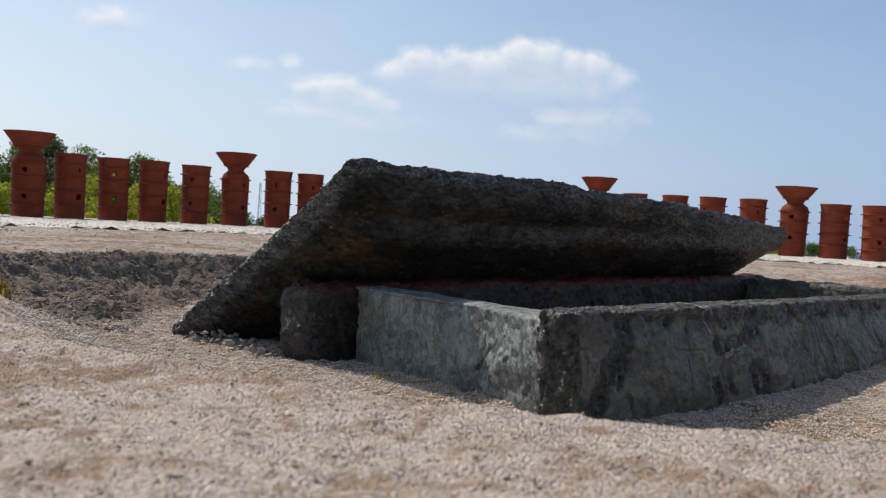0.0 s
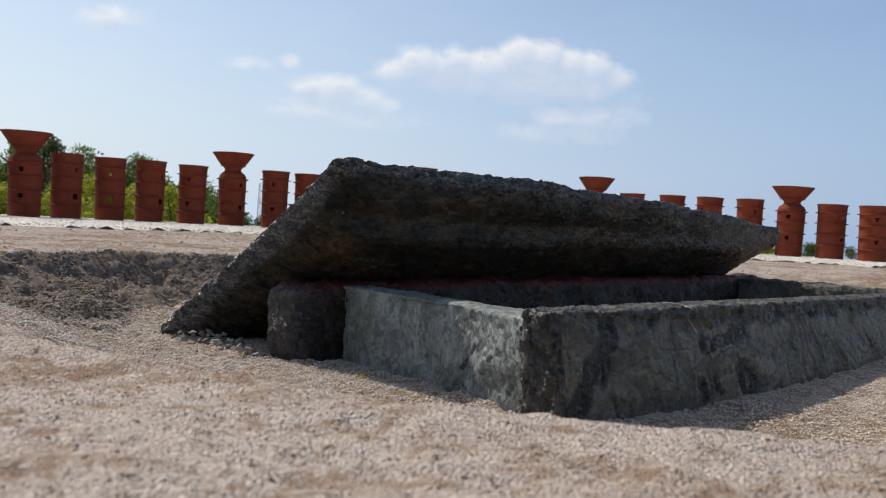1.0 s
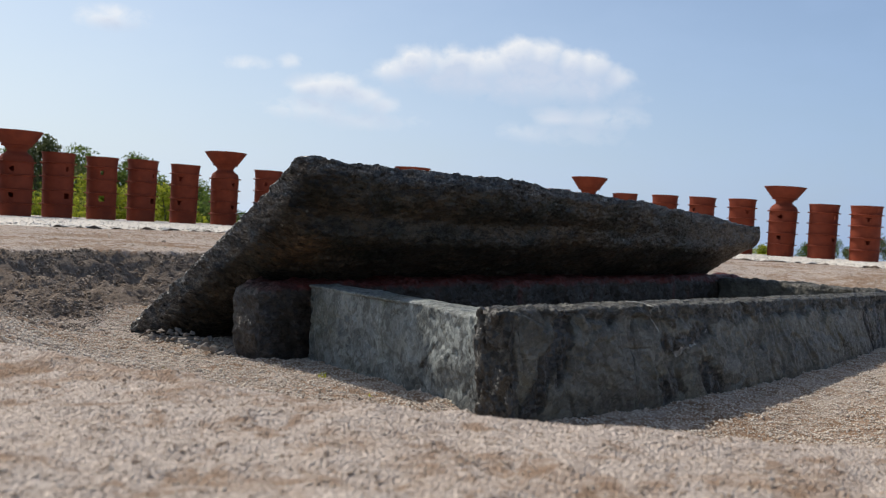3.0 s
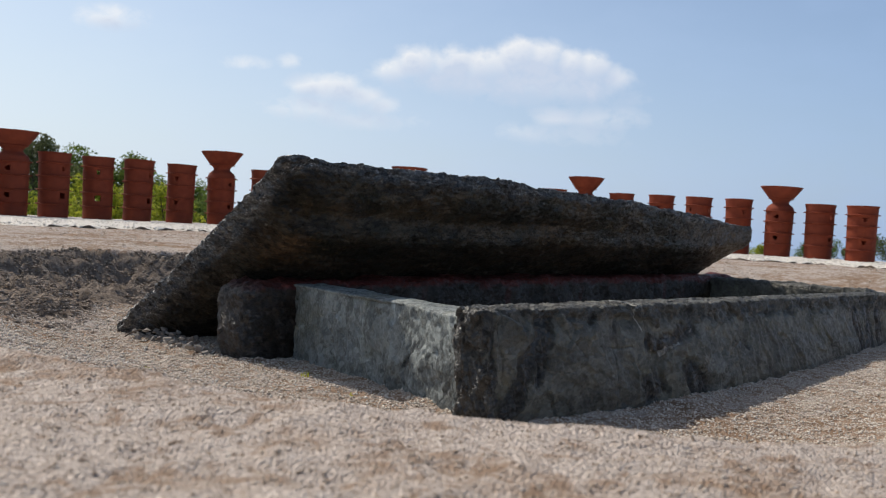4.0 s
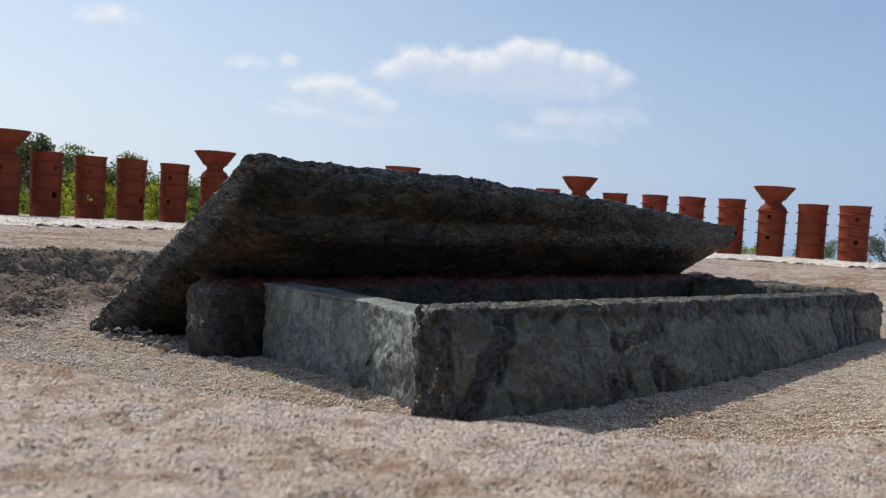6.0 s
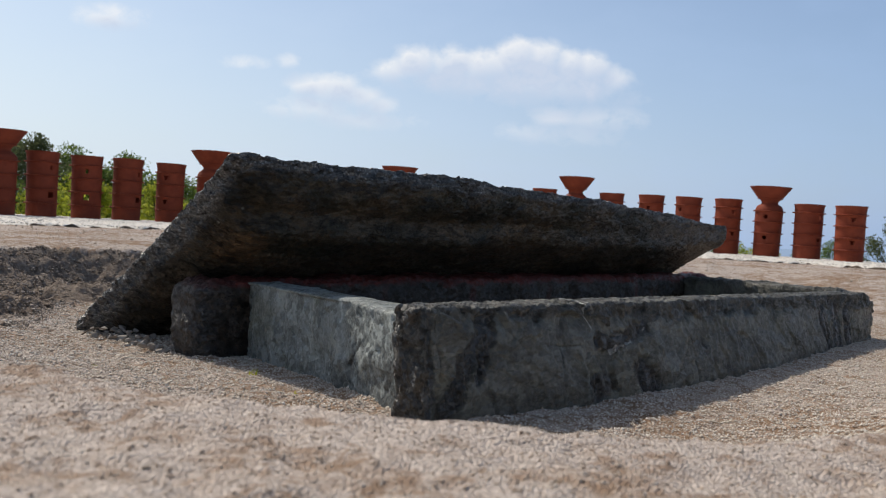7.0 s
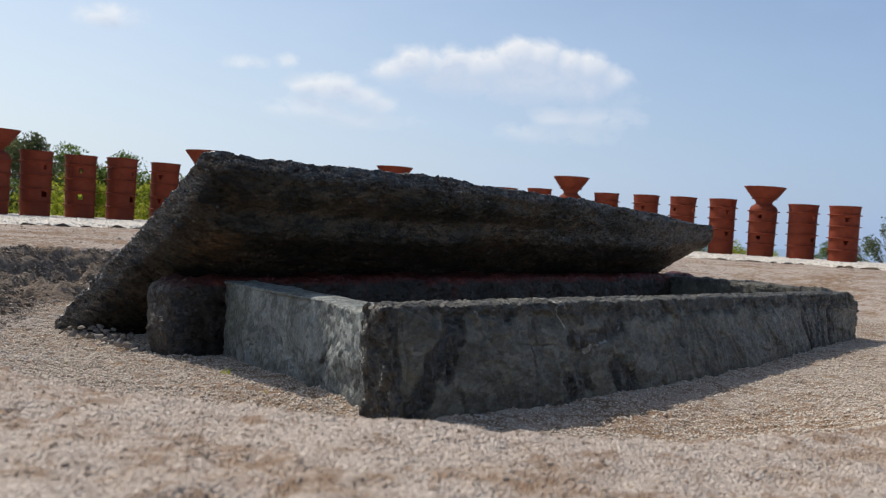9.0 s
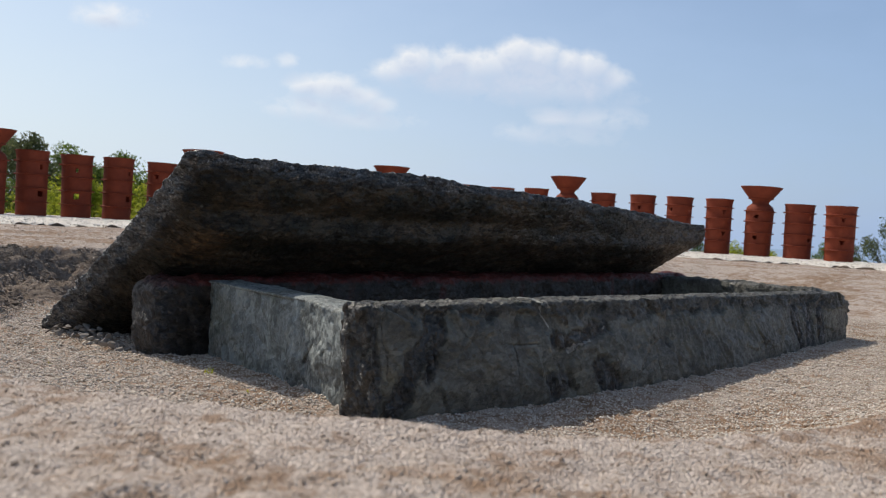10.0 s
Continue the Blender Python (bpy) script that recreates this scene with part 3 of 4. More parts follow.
def front_shape(v, nrm):
    a, z = v[:, 0], v[:, 2] - 0.444
    w1, w2 = 0.016 * fbm(v, 11, 4, 0.6, 29), 0.016 * fbm(v, 11, 4, 0.6, 31)
    x, y = a + w1, z + w2
    face = smooth((v[:, 1] - 0.06) / 0.04)
    # knapped along the top, ragged at the near end, broken away in patches of the face
    low = np.interp(a, [0, 0.2, 0.45, 0.75, 1.0, 1.4, 2.0, 2.6, 3.3], [-0.012, -0.020, -0.018, -0.030, -0.052, -0.045, -0.040, -0.050, -0.06])
    top = np.maximum(smooth((y - low - 0.012 * fbm(v, 20, 3, 0.6, 30)) / 0.014), 1.0 * (nrm[:, 2] > 0.5))
    end = smooth((0.028 - x) / 0.02)
    scar = np.zeros(len(v))
    for p, q, r in (((0.21, -0.01), (0.13, -0.12), 0.024), ((0.13, -0.12), (0.075, -0.22), 0.034), ((0.205, -0.05), (0.19, -0.155), 0.018), ((0.06, -0.28), (0.12, -0.33), 0.05), ((0.70, -0.085), (0.79, -0.105), 0.024),
                    ((0.79, -0.09), (0.95, -0.055), 0.022), ((0.68, -0.225), (0.73, -0.215), 0.042), ((0.90, -0.20), (0.98, -0.26), 0.04), ((2.52, -0.06), (2.58, -0.30), 0.05), ((2.68, -0.05), (2.70, -0.32), 0.06), ((2.86, -0.06), (2.88, -0.3), 0.05)):
        scar = np.maximum(scar, capsule(x, y, p, q, r))
    cracks = np.zeros(len(v))
    for p, q in (((0.51, -0.09), (0.52, -0.26)), ((0.44, -0.086), (0.62, -0.096)), ((0.273, -0.044), (0.362, -0.114)), ((0.63, -0.09), (0.64, -0.21)), ((1.22, -0.10), (1.26, -0.3)), ((1.62, -0.08), (1.60, -0.30)), ((2.1, -0.07), (2.13, -0.3)), ((0.03, -0.02), (0.05, -0.16))):
        cracks = np.maximum(cracks, capsule(a + 0.5 * w1, z + 0.5 * w2, p, q, 0.0030))
    scar, cracks = scar * face, cracks * face
    rough = np.maximum(top, np.maximum(end, 0.8 * scar))
    ragged = laminated(v[:, [2, 1, 0]], v[:, 0] - 0.35 * v[:, 1] + 0.10 * v[:, 2], 0.016, 9, 61) + 0.6 * facet(warped(v, 0.02, 12, 62) * np.array([1, 1, 0.4]), 34, 63)
    chips = np.where(top > np.maximum(end, scar), hammered(v, 35), ragged)
    chips = np.clip(chips, -1.4, 0.8)
    u = warped(v, 0.05, 5, 38) * np.array([1, 1, 0.6])
    plain = 0.012 * terraced(fbm(u, 3.2, 4, 0.5, 39), 3.0, 0.12) + 0.004 * facet(u, 9.0, 45) + 0.0016 * facet(u, 24, 40) + 0.0010 * fbm(v, 60, 3, 0.6, 41)
    d = rough * np.where(top > np.maximum(end, scar), 0.0062, 0.0125) * chips + (1 - rough) * plain - 0.010 * scar - 0.003 * cracks
    v = v + nrm * d[:, None]
    # chips lost from the outer upper edge
    lost = np.clip(facet(warped(v, 0.03, 8, 42), 9, 43) + 0.25, 0, 1) * smooth((v[:, 2] - 0.385) / 0.05) * 0.02
    v[:, 1] -= lost * smooth((v[:, 1] - 0.05) / 0.05)
    bow = np.sin(np.clip(v[:, 0] / 3.29, 0, 1) * math.pi) ** 0.8
    out = v.copy()
    out[:, 1] = v[:, 1] - 0.05 - 0.04 * v[:, 0] / 3.3 + bow * 0.01 + bow * 0.06 * smooth((0.44 - v[:, 2]) / 0.25) * (v[:, 1] / 0.115)
    out[:, 2] = v[:, 2] - 0.462 + 0.018 - 0.026 * v[:, 0] / 3.26
    # the far end is worn round
    out[:, 2] -= 0.05 * smooth((v[:, 0] - 3.13) / 0.2) * smooth((v[:, 2] - 0.3) / 0.15)
    out[:, 0] -= 0.05 * smooth((v[:, 0] - 3.13) / 0.16) * smooth((0.32 - v[:, 2]) / 0.2)
    # the near end leans in towards its foot
    out[:, 0] += 0.016 * smooth((0.36 - v[:, 2]) / 0.25) * smooth((0.25 - v[:, 0]) / 0.25)
    chalk = np.zeros(len(v))
    for p, q, r in (((0.765, -0.128), (0.785, -0.116), 0.012), ((0.785, -0.118), (0.86, -0.098), 0.005), ((0.94, -0.066), (0.945, -0.06), 0.007), ((0.645, 0.02), (0.675, -0.055), 0.004), ((0.655, 0.018), (0.68, 0.0), 0.0035)):
        chalk = np.maximum(chalk, capsule(a + 0.4 * w1, z + 0.4 * w2, p, q, r))
    return out, {"broken": np.maximum(np.maximum(0.85 * end, 0.9 * scar), np.maximum(0.55 * top, 0.4 * cracks)), "chalk": chalk}


front_slab = rough_slab("cist_side_slab", (3.29, 0.115, 0.46), (0.0058, 0.006, 0.005), 0.009, SLAB, front_shape, 0.25)
tagged(front_slab, "long dark grey-green schist side slab with chipped top edge", "stone slab", "cist slabs")


def back_shape(v, nrm):
    v = chipped(v, nrm, 0.007, 0.0028, 51, (1, 1, 0.7))
    v = v + nrm * (0.010 * terraced(fbm(warped(v, 0.05, 5, 53), 5, 4, 0.5, 54), 3.0, 0.12))[:, None]
    out = v.copy()
    # the near end is worn round like a boulder
    k = smooth((0.11 - v[:, 0]) / 0.11) ** 1.5
    out[:, 1] = 0.085 + (v[:, 1] - 0.085) * (1 - 0.10 * k) - 1.10
    out[:, 2] = v[:, 2] - 0.455 - 0.016 * k * smooth((v[:, 2] - 0.36) / 0.1)
    out[:, 0] = v[:, 0] - 0.012 * smooth((v[:, 2] - 0.25) / 0.1) * smooth((0.2 - v[:, 0]) / 0.2) + 0.02 * smooth((0.30 - v[:, 2]) / 0.1) * smooth((0.2 - v[:, 0]) / 0.2)
    return out, {"broken": 0.62 * smooth((0.12 - v[:, 0]) / 0.08), "chalk": 0 * v[:, 0]}


back_slab = rough_slab("cist_side_slab", (3.42, 0.172, 0.46), (0.011, 0.009, 0.009), 0.036, SLAB_RED, back_shape, 0.45)
tagged(back_slab, "long grey schist side slab with red pigment along its top", "stone slab", "cist slabs")


def end_shape(v, nrm):
    u = warped(v, 0.06, 5, 67) * np.array([1, 1.0, 0.55])
    # split plates, with ragged steps that run down the face
    v = v + nrm * (0.022 * terraced(fbm(u, 4.2, 5, 0.55, 66), 3.5, 0.10) * (1 - smooth((nrm[:, 2] - 0.2) / 0.5)) - 0.004 + 0.003 * facet(u, 15, 68) + 0.0012 * ridged(u, 22, 4, 0.6, 69) + 0.0008 * fbm(v, 80, 3, 0.65, 70))[:, None]
    # one conchoidal break running down the outer face
    step = v[:, 1] - 0.50 - 0.35 * (0.42 - v[:, 2]) + 0.02 * fbm(v, 8, 3, 0.5, 64)
    v[:, 0] += 0.012 * smooth(step / 0.03) * smooth((0.06 - v[:, 0]) / 0.03)
    out = v.copy()
    out[:, 1] = v[:, 1] - 0.925
    out[:, 0] = v[:, 0] + 0.085 - 0.105 * (out[:, 1] + 0.17)
    # the plate beyond the break turns a little outwards
    out[:, 0] -= 0.14 * np.clip(out[:, 1] + 0.34 - 0.35 * (v[:, 2] - 0.46), 0, 0.3) * (v[:, 0] < 0.08)
    out[:, 2] = v[:, 2] - 0.462 - 0.004 * (v[:, 1] / 0.75)
    cleft = capsule(out[:, 1] + 0.008 * fbm(v, 14, 3, 0.6, 71), out[:, 2], (-0.285, -0.11), (-0.325, -0.18), 0.004)
    out[:, 0] += 0.006 * cleft * (v[:, 0] < 0.07)
    return out, {"broken": cleft * (v[:, 0] < 0.07), "chalk": 0 * cleft}


near_end = rough_slab("cist_end_slab", (0.14, 0.875, 0.46), (0.010, 0.0055, 0.0055), 0.013, SLAB_PALE, end_shape)
tagged(near_end, "pale blue-grey schist end slab with a split face", "stone slab", "cist slabs")


def far_shape(v, nrm):
    v = chipped(v, nrm, 0.006, 0.003, 71) + nrm * (0.007 * hammered(v, 73) * (v[:, 2] > 0.42))[:, None]
    out = v.copy()
    out[:, 1] = v[:, 1] - 0.92
    out[:, 0] = v[:, 0] + 3.07
    out[:, 2] = v[:, 2] - 0.455
    return out, {"broken": 0.5 * (v[:, 2] > 0.43), "chalk": 0 * v[:, 0]}


far_end = rough_slab("cist_end_slab", (0.13, 0.85, 0.455), (0.015, 0.015, 0.015), 0.02, SLAB, far_shape)
tagged(far_end, "grey schist end slab between the side slabs", "stone slab", "cist slabs")

# ---- the lid, pushed half off and leaning on the back slab ----
LEAN = math.atan2(0.62, 1.0)
LID_W, LID_T, LID_L = 1.215, 0.165, 3.44


def lid_shape(v, nrm):
    a, s, h = v[:, 0].copy(), v[:, 1].copy(), v[:, 2].copy()
    q = np.stack([a, s, h], 1)
    # weathering: strongest on the upper arris and round the near end
    front = smooth((s - LID_W + 0.16) / 0.08)
    ends = np.maximum(smooth((0.09 - a) / 0.06), 0.35 * smooth((a - LID_L + 0.12) / 0.1))
    high = smooth((h - LID_T * (0.46 + 0.20 * fbm(q * np.array([1, 0, 0]), 2.2, 3, 0.5, 5))) / (LID_T * 0.4))
    weather = np.maximum(front * high, np.maximum(ends * smooth((h - 0.05) / 0.08), 1.0 * (nrm[:, 2] > 0.4)))
    big = fbm(q, 1.3, 3, 0.5, 3)
    u = warped(q, 0.02, 9, 6)
    # thin beds whose broken ends stand out along the sides
    beds = laminated(q, h, 0.021, 5.5, 200) + 0.7 * laminated(q, h, 0.009, 13, 220)
    ledge = laminated(u * np.array([1, 1, 0.6]), h + 0.25 * (LID_W - s), 0.05, 2.6, 240)
    scales = 0.8 * facet(u * np.array([0.55, 1.0, 1.0]), 30, 8) + 0.6 * facet(u * np.array([0.6, 1.0, 1.2]), 60, 12) + 0.9 * ridged(u * np.array([0.4, 1.0, 1.0]), 16, 3, 0.6, 14)
    pits = fbm(q, 85, 3, 0.65, 18)
    side = np.clip(1 - np.abs(nrm[:, 2]), 0, 1)
    d = 0.006 * big + side * (0.0035 + 0.0040 * weather) * beds + 0.005 * side * ledge + (0.0018 + 0.0026 * weather) * scales + 0.0016 * pits
    d = d + 0.011 * terraced(fbm(warped(q, 0.05, 5, 7) * np.array([0.5, 1, 1]), 4, 4, 0.5, 21), 3.0, 0.15) * (nrm[:, 2] < 0.4)
    p = q + nrm * (d - 0.005)[:, None]
    a, s, h = p[:, 0], p[:, 1], p[:, 2]
    # uneven plan: the upper edge droops towards the far end, the far end runs off askew
    k = np.clip(a / LID_L, 0, 1)
    far = smooth((a - 2.7) / 0.6)
    s = s - 0.14 * np.clip((k - 0.40) / 0.60, 0, 1) * (s / LID_W) + 0.015 * fbm(q * np.array([1, 0, 0]), 3, 3, 0.5, 41) * (s / LID_W)
    h = np.where(h < LID_T * 0.6, h + 0.05 * far * smooth((s - 0.65) / 0.4), h)
    h = h - 0.02 * far * (s / LID_W)
    # the near end is undercut
    a = a + 0.15 * np.clip(1.05 - h / LID_T, 0, 1) ** 1.25 * smooth((0.55 - a) / 0.5)
    a = a - 0.24 * far * smooth((LID_W - 0.10 - s) / 0.45) * smooth(1.3 - h / LID_T) + 0.012 * far
    ca, sa = math.cos(LEAN), math.sin(LEAN)
    # the slab's foot stands on the hollow's floor; h is measured up from the underside
    b0, z0 = -1.752, -0.232
    hh = h - LID_T
    b = b0 + s * ca + (-hh) * sa
    z = z0 + s * sa + hh * ca
    # the two long edges stand more upright than the slab's own normal
    b = b - (-hh) * sa * 1.35 * smooth((s - LID_W + 0.25) / 0.2)
    return np.stack([a - 0.05, b, z], 1), {"weather": weather}


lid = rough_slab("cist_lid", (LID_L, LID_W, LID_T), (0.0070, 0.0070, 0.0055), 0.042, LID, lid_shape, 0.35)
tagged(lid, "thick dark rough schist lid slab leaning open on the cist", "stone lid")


# ---- clay cylinders in a ring ----
SEG, WALL = 64, 0.016


def lathe(profile, holes=()):
    """A thin-walled turned vessel with holes cut through: profile rows (radius, height); holes (angle, height, half width, half height, kind)."""
    rows = []
    for (r0, z0), (r1, z1) in zip(profile, profile[1:]):
        n = max(1, int(round(math.hypot(r1 - r0, z1 - z0) / 0.016)))
        rows += [(r0 + (r1 - r0) * k / n, z0 + (z1 - z0) * k / n) for k in range(n)]
    rows.append(profile[-1])
    rows = np.array(rows)
    nr = len(rows)
    th = np.arange(SEG) / SEG * 2 * math.pi
    ring = np.stack([np.cos(th), np.sin(th)], -1)
    outer = np.concatenate([rows[:, None, :1] * ring[None], np.repeat(rows[:, None, 1:], SEG, 1)], -1)
    inner = np.concatenate([(rows[:, None, :1] - WALL) * ring[None], np.repeat(rows[:, None, 1:], SEG, 1)], -1)
    verts = np.concatenate([outer.reshape(-1, 3), inner.reshape(-1, 3)])
    off = nr * SEG
    gone = np.zeros((nr - 1, SEG), bool)
    for ang, hz, hw, hh, kind in holes:
        for i in range(nr - 1):
            zc, rc = (rows[i, 1] + rows[i + 1, 1]) / 2, rows[i, 0]
            for j in range(SEG):
                d = ((j + 0.5) / SEG * 360 - ang + 180) % 360 - 180
                x, zz = radians(d) * rc / hw, (zc - hz) / hh
                if kind == "round":
                    cut = x * x + zz * zz < 1
                elif kind == "square":
                    cut = abs(x) < 1 and abs(zz) < 1
                else:
                    cut = abs(zz) < 1 and abs(x) < (zz + 1) / 2 + 0.12
                if cut:
                    gone[i, j] = True
    f = []
    for i in range(nr - 1):
        for j in range(SEG):
            k = (j + 1) % SEG
            if not gone[i, j]:
                a, b, c, d = i * SEG + j, i * SEG + k, (i + 1) * SEG + k, (i + 1) * SEG + j
                f += [(a, b, c, d), (d + off, c + off, b + off, a + off)]
                for i2, j2, p, q in ((i, (j + 1) % SEG, b, c), (i, (j - 1) % SEG, d, a), (i + 1, j, c, d), (i - 1, j, a, b)):
                    if not 0 <= i2 < nr - 1 or gone[i2, j2]:
                        f.append((q, p, p + off, q + off))
    return verts, f


def band_mesh(r, z, proud=0.032, half=0.0085):
    sec = [(r - 0.004, z - half * 1.2), (r + proud, z - half * 0.75), (r + proud + 0.002, z), (r + proud, z + half * 0.75), (r - 0.004, z + half * 1.2)]
    th = np.arange(64) / 64 * 2 * math.pi
    v = np.array([(a * math.cos(t), a * math.sin(t), h) for a, h in sec for t in th])
    f = [(i * 64 + j, i * 64 + (j + 1) % 64, (i + 1) * 64 + (j + 1) % 64, (i + 1) * 64 + j) for i in range(len(sec) - 1) for j in range(64)]
    return mesh_of("band", v, f, CLAY)


def radius_at(profile, z):
    for (r0, z0), (r1, z1) in zip(profile, profile[1:]):
        if z0 <= z <= z1:
            return r0 + (r1 - r0) * (z - z0) / max(1e-6, z1 - z0)
    return profile[-1][0]


def cylinder_haniwa(kind):
    thing = new("clay_cylinder")
    prof = [(0.196, -0.03), (0.199, 0.12), (0.203, 0.45), (0.205, 0.80), (0.214, 0.895), (0.226, 0.93)]
    holes = [(a + off, h, 0.030, 0.034, kind) for h, off in ((0.70, 0), (0.33, 0)) for a in ((0, 180) if kind == "square" else (0, 100))]
    v, f = lathe(prof, holes)
    part("body", mesh_of("clay_body", v, f, CLAY), thing)
    for z in (0.215, 0.41, 0.60, 0.785):
        part("band", band_mesh(radius_at(prof, z), z), thing)
    return tagged(thing, "red-brown terracotta cylinder with raised bands and small holes", "haniwa", "ring of clay cylinders")


def funnel_haniwa():
    thing = new("clay_funnel_jar")
    prof = [(0.196, -0.03), (0.200, 0.15), (0.206, 0.45), (0.212, 0.74), (0.208, 0.79), (0.188, 0.835), (0.150, 0.865), (0.128, 0.885), (0.124, 0.905),
            (0.140, 0.935), (0.172, 0.965), (0.205, 1.00), (0.262, 1.08), (0.322, 1.165)]
    holes = [(a, h, 0.032, 0.032, "round") for h in (0.66, 0.31) for a in (15, 170)]
    v, f = lathe(prof, holes)
    part("body", mesh_of("clay_body", v, f, CLAY), thing)
    for z in (0.20, 0.385, 0.575, 0.755):
        part("band", band_mesh(radius_at(prof, z), z), thing)
    part("band", band_mesh(0.176, 0.968, 0.016), thing)
    return tagged(thing, "red-brown terracotta jar with a wide flared funnel mouth", "haniwa", "ring of clay cylinders")


masters = {k: cylinder_haniwa(k) for k in ("square", "round", "triangle")}
masters["funnel"] = funnel_haniwa()
used = set()
rng = random.Random(4)
KINDS = {3: "square", 4: "triangle", 1: "square", 2: "square", 21: "round", 22: "triangle", 19: "triangle"}
SPIN = {0: -15, 1: 35, 2: 0, 3: 50, 4: -20, 5: 40, 6: -10, 19: 25, 20: -12, 21: 50, 22: 10}
STEPS = [-1, 0, 1, 2, 3, 4, 5, 6, 7, 10, 13, 14, 15, 16, 17, 18, 19, 20, 21, 22]
ANGLES = [-60.3, -54.95, -50.31, -45.27, -40.61, -35.47, -30.41, -24.96, -20.74, -6.04, 8.91, 13.48, 17.56, 22.39, 27.41, 31.98, 37.0, 41.8, 46.5, 51.25]
for k in range(-1, 23):
    ang = radians(float(np.interp(k, STEPS, ANGLES)) - 0.33)
    x, y = RING[0] + RADIUS * math.sin(ang), RING[1] + RADIUS * math.cos(ang)
    size = float(np.interp(k, [-2, 8, 15, 20, 21, 22], [1.0, 1.0, 0.955, 0.885, 0.84, 0.86]))
    kind = "funnel" if k % 5 == 0 else KINDS.get(k, ("round", "square", "triangle")[k % 3])
    tilt = rng.uniform(-0.9, 0.9), rng.uniform(-0.9, 0.9)
    # the turn of each, by where its holes show
    spin = math.degrees(math.atan2(-y, 0.2 - x)) + SPIN.get(k, rng.uniform(-60, 60)) - (15 if kind == "funnel" else 0)
    m = pose(x, y, 0.022 + 0.018 * min(max((k - 4) / 12, 0), 1) - (0.035 if k == 22 else 0), tilt[0], tilt[1], spin)
    ob = copy_thing(masters[kind], m) if kind in used else masters[kind]
    used.add(kind)
    girth = float(np.interp(k, [-2, 6, 14, 23], [1.0, 1.0, 0.925, 0.935])) + rng.uniform(-0.012, 0.012)
    ob.matrix_world = m @ Matrix.Diagonal((girth, girth, size * rng.uniform(0.99, 1.01), 1))


# ---- loose stones ----
def stone_cloud(name, places, sizes, mat, seed, flat=0.85):
    """Many small angular stones joined in one mesh."""
    r = np.random.RandomState(seed)
    base = np.array([(1, 0, 0), (-1, 0, 0), (0, 1, 0), (0, -1, 0), (0, 0, 1), (0, 0, -1)], float)
    tri = np.array([(0, 2, 4), (2, 1, 4), (1, 3, 4), (3, 0, 4), (2, 0, 5), (1, 2, 5), (3, 1, 5), (0, 3, 5)])
    n = len(places)
    v = base[None] * (1 + 0.35 * r.uniform(-1, 1, (n, 6, 1))) + 0.25 * r.uniform(-1, 1, (n, 6, 3))
    v = v * np.stack([r.uniform(0.85, 1.2, n), r.uniform(0.85, 1.2, n), r.uniform(0.75, 1.0, n) * flat], -1)[:, None]
    th = r.uniform(0, 2 * math.pi, n)
    tx = r.uniform(-0.5, 0.5, n)
    c, s = np.cos(th), np.sin(th)
    cx, sx = np.cos(tx), np.sin(tx)
    x, y, z = v[..., 0], v[..., 1] * cx[:, None] - v[..., 2] * sx[:, None], v[..., 1] * sx[:, None] + v[..., 2] * cx[:, None]
    v = np.stack([x * c[:, None] - y * s[:, None], x * s[:, None] + y * c[:, None], z], -1) * sizes[:, None, None] + places[:, None]
    f = (tri[None] + 6 * np.arange(n)[:, None, None]).reshape(-1, 3)
    return new(name, mesh_of(name, v.reshape(-1, 3), f, mat, smooth=True))


def on_ground(x, y, sink):
    return np.stack([x, y, ground_height(x, y) + sink], -1)


rs = np.random.RandomState(11)
# gravel in the hollow, thickest round the stones
n = 330000
a, b = rs.uniform(-1.1, 4.4, n), rs.uniform(-2.7, 1.25, n)
x, y = to_world(a, b)
sz = np.clip(rs.lognormal(math.log(0.0028), 0.28, n), 0.0022, 0.010)
zz, bk = ground_height(x, y, False, True)
inside = (a > 0.22) & (b < 0.04) & (a < 3.2)
keep = (zz < -0.06) & (bk < 0.5) & ~inside & (rs.uniform(0, 1, n) < np.clip(1.25 - 0.15 * a, 0.5, 1))
x, y, sz = x[keep], y[keep], sz[keep]
tagged(stone_cloud("gravel", on_ground(x, y, 0.0006), sz, GRAVEL, 1, 1.0), "loose beige gravel round the stone slabs in the hollow", "gravel", kind="stuff")
# crumbled soil on the dug bank
n = 75000
a, b = rs.uniform(-1.0, 2.6, n), rs.uniform(-2.85, -1.5, n)
x, y = to_world(a, b)
zz, bk = ground_height(x, y, False, True)
keep = bk > 0.15
x, y = x[keep], y[keep]
sz = np.clip(rs.lognormal(math.log(0.0038), 0.42, len(x)), 0.002, 0.012)
tagged(stone_cloud("soil_crumb", on_ground(x, y, 0.0), sz, SOIL, 8), "crumbled brown soil on the dug bank", "soil", kind="stuff")
# crumbs on the trodden earth before the hollow
n = 42000
y = 0.5 + 2.0 * rs.uniform(0, 1, n) ** 1.2
x = rs.uniform(-0.75, 1.1, n) * (0.25 + y * 0.85) + 0.25
sz = np.clip(rs.lognormal(math.log(0.0021), 0.26, n), 0.001, 0.0034)
keep = ground_height(x, y, False) > -0.08
x, y, sz = x[keep], y[keep], sz[keep]
tagged(stone_cloud("grit", on_ground(x, y, -0.0009), sz, GRIT, 2), "coarse sandy grit on the bare earth", "grit", kind="stuff")
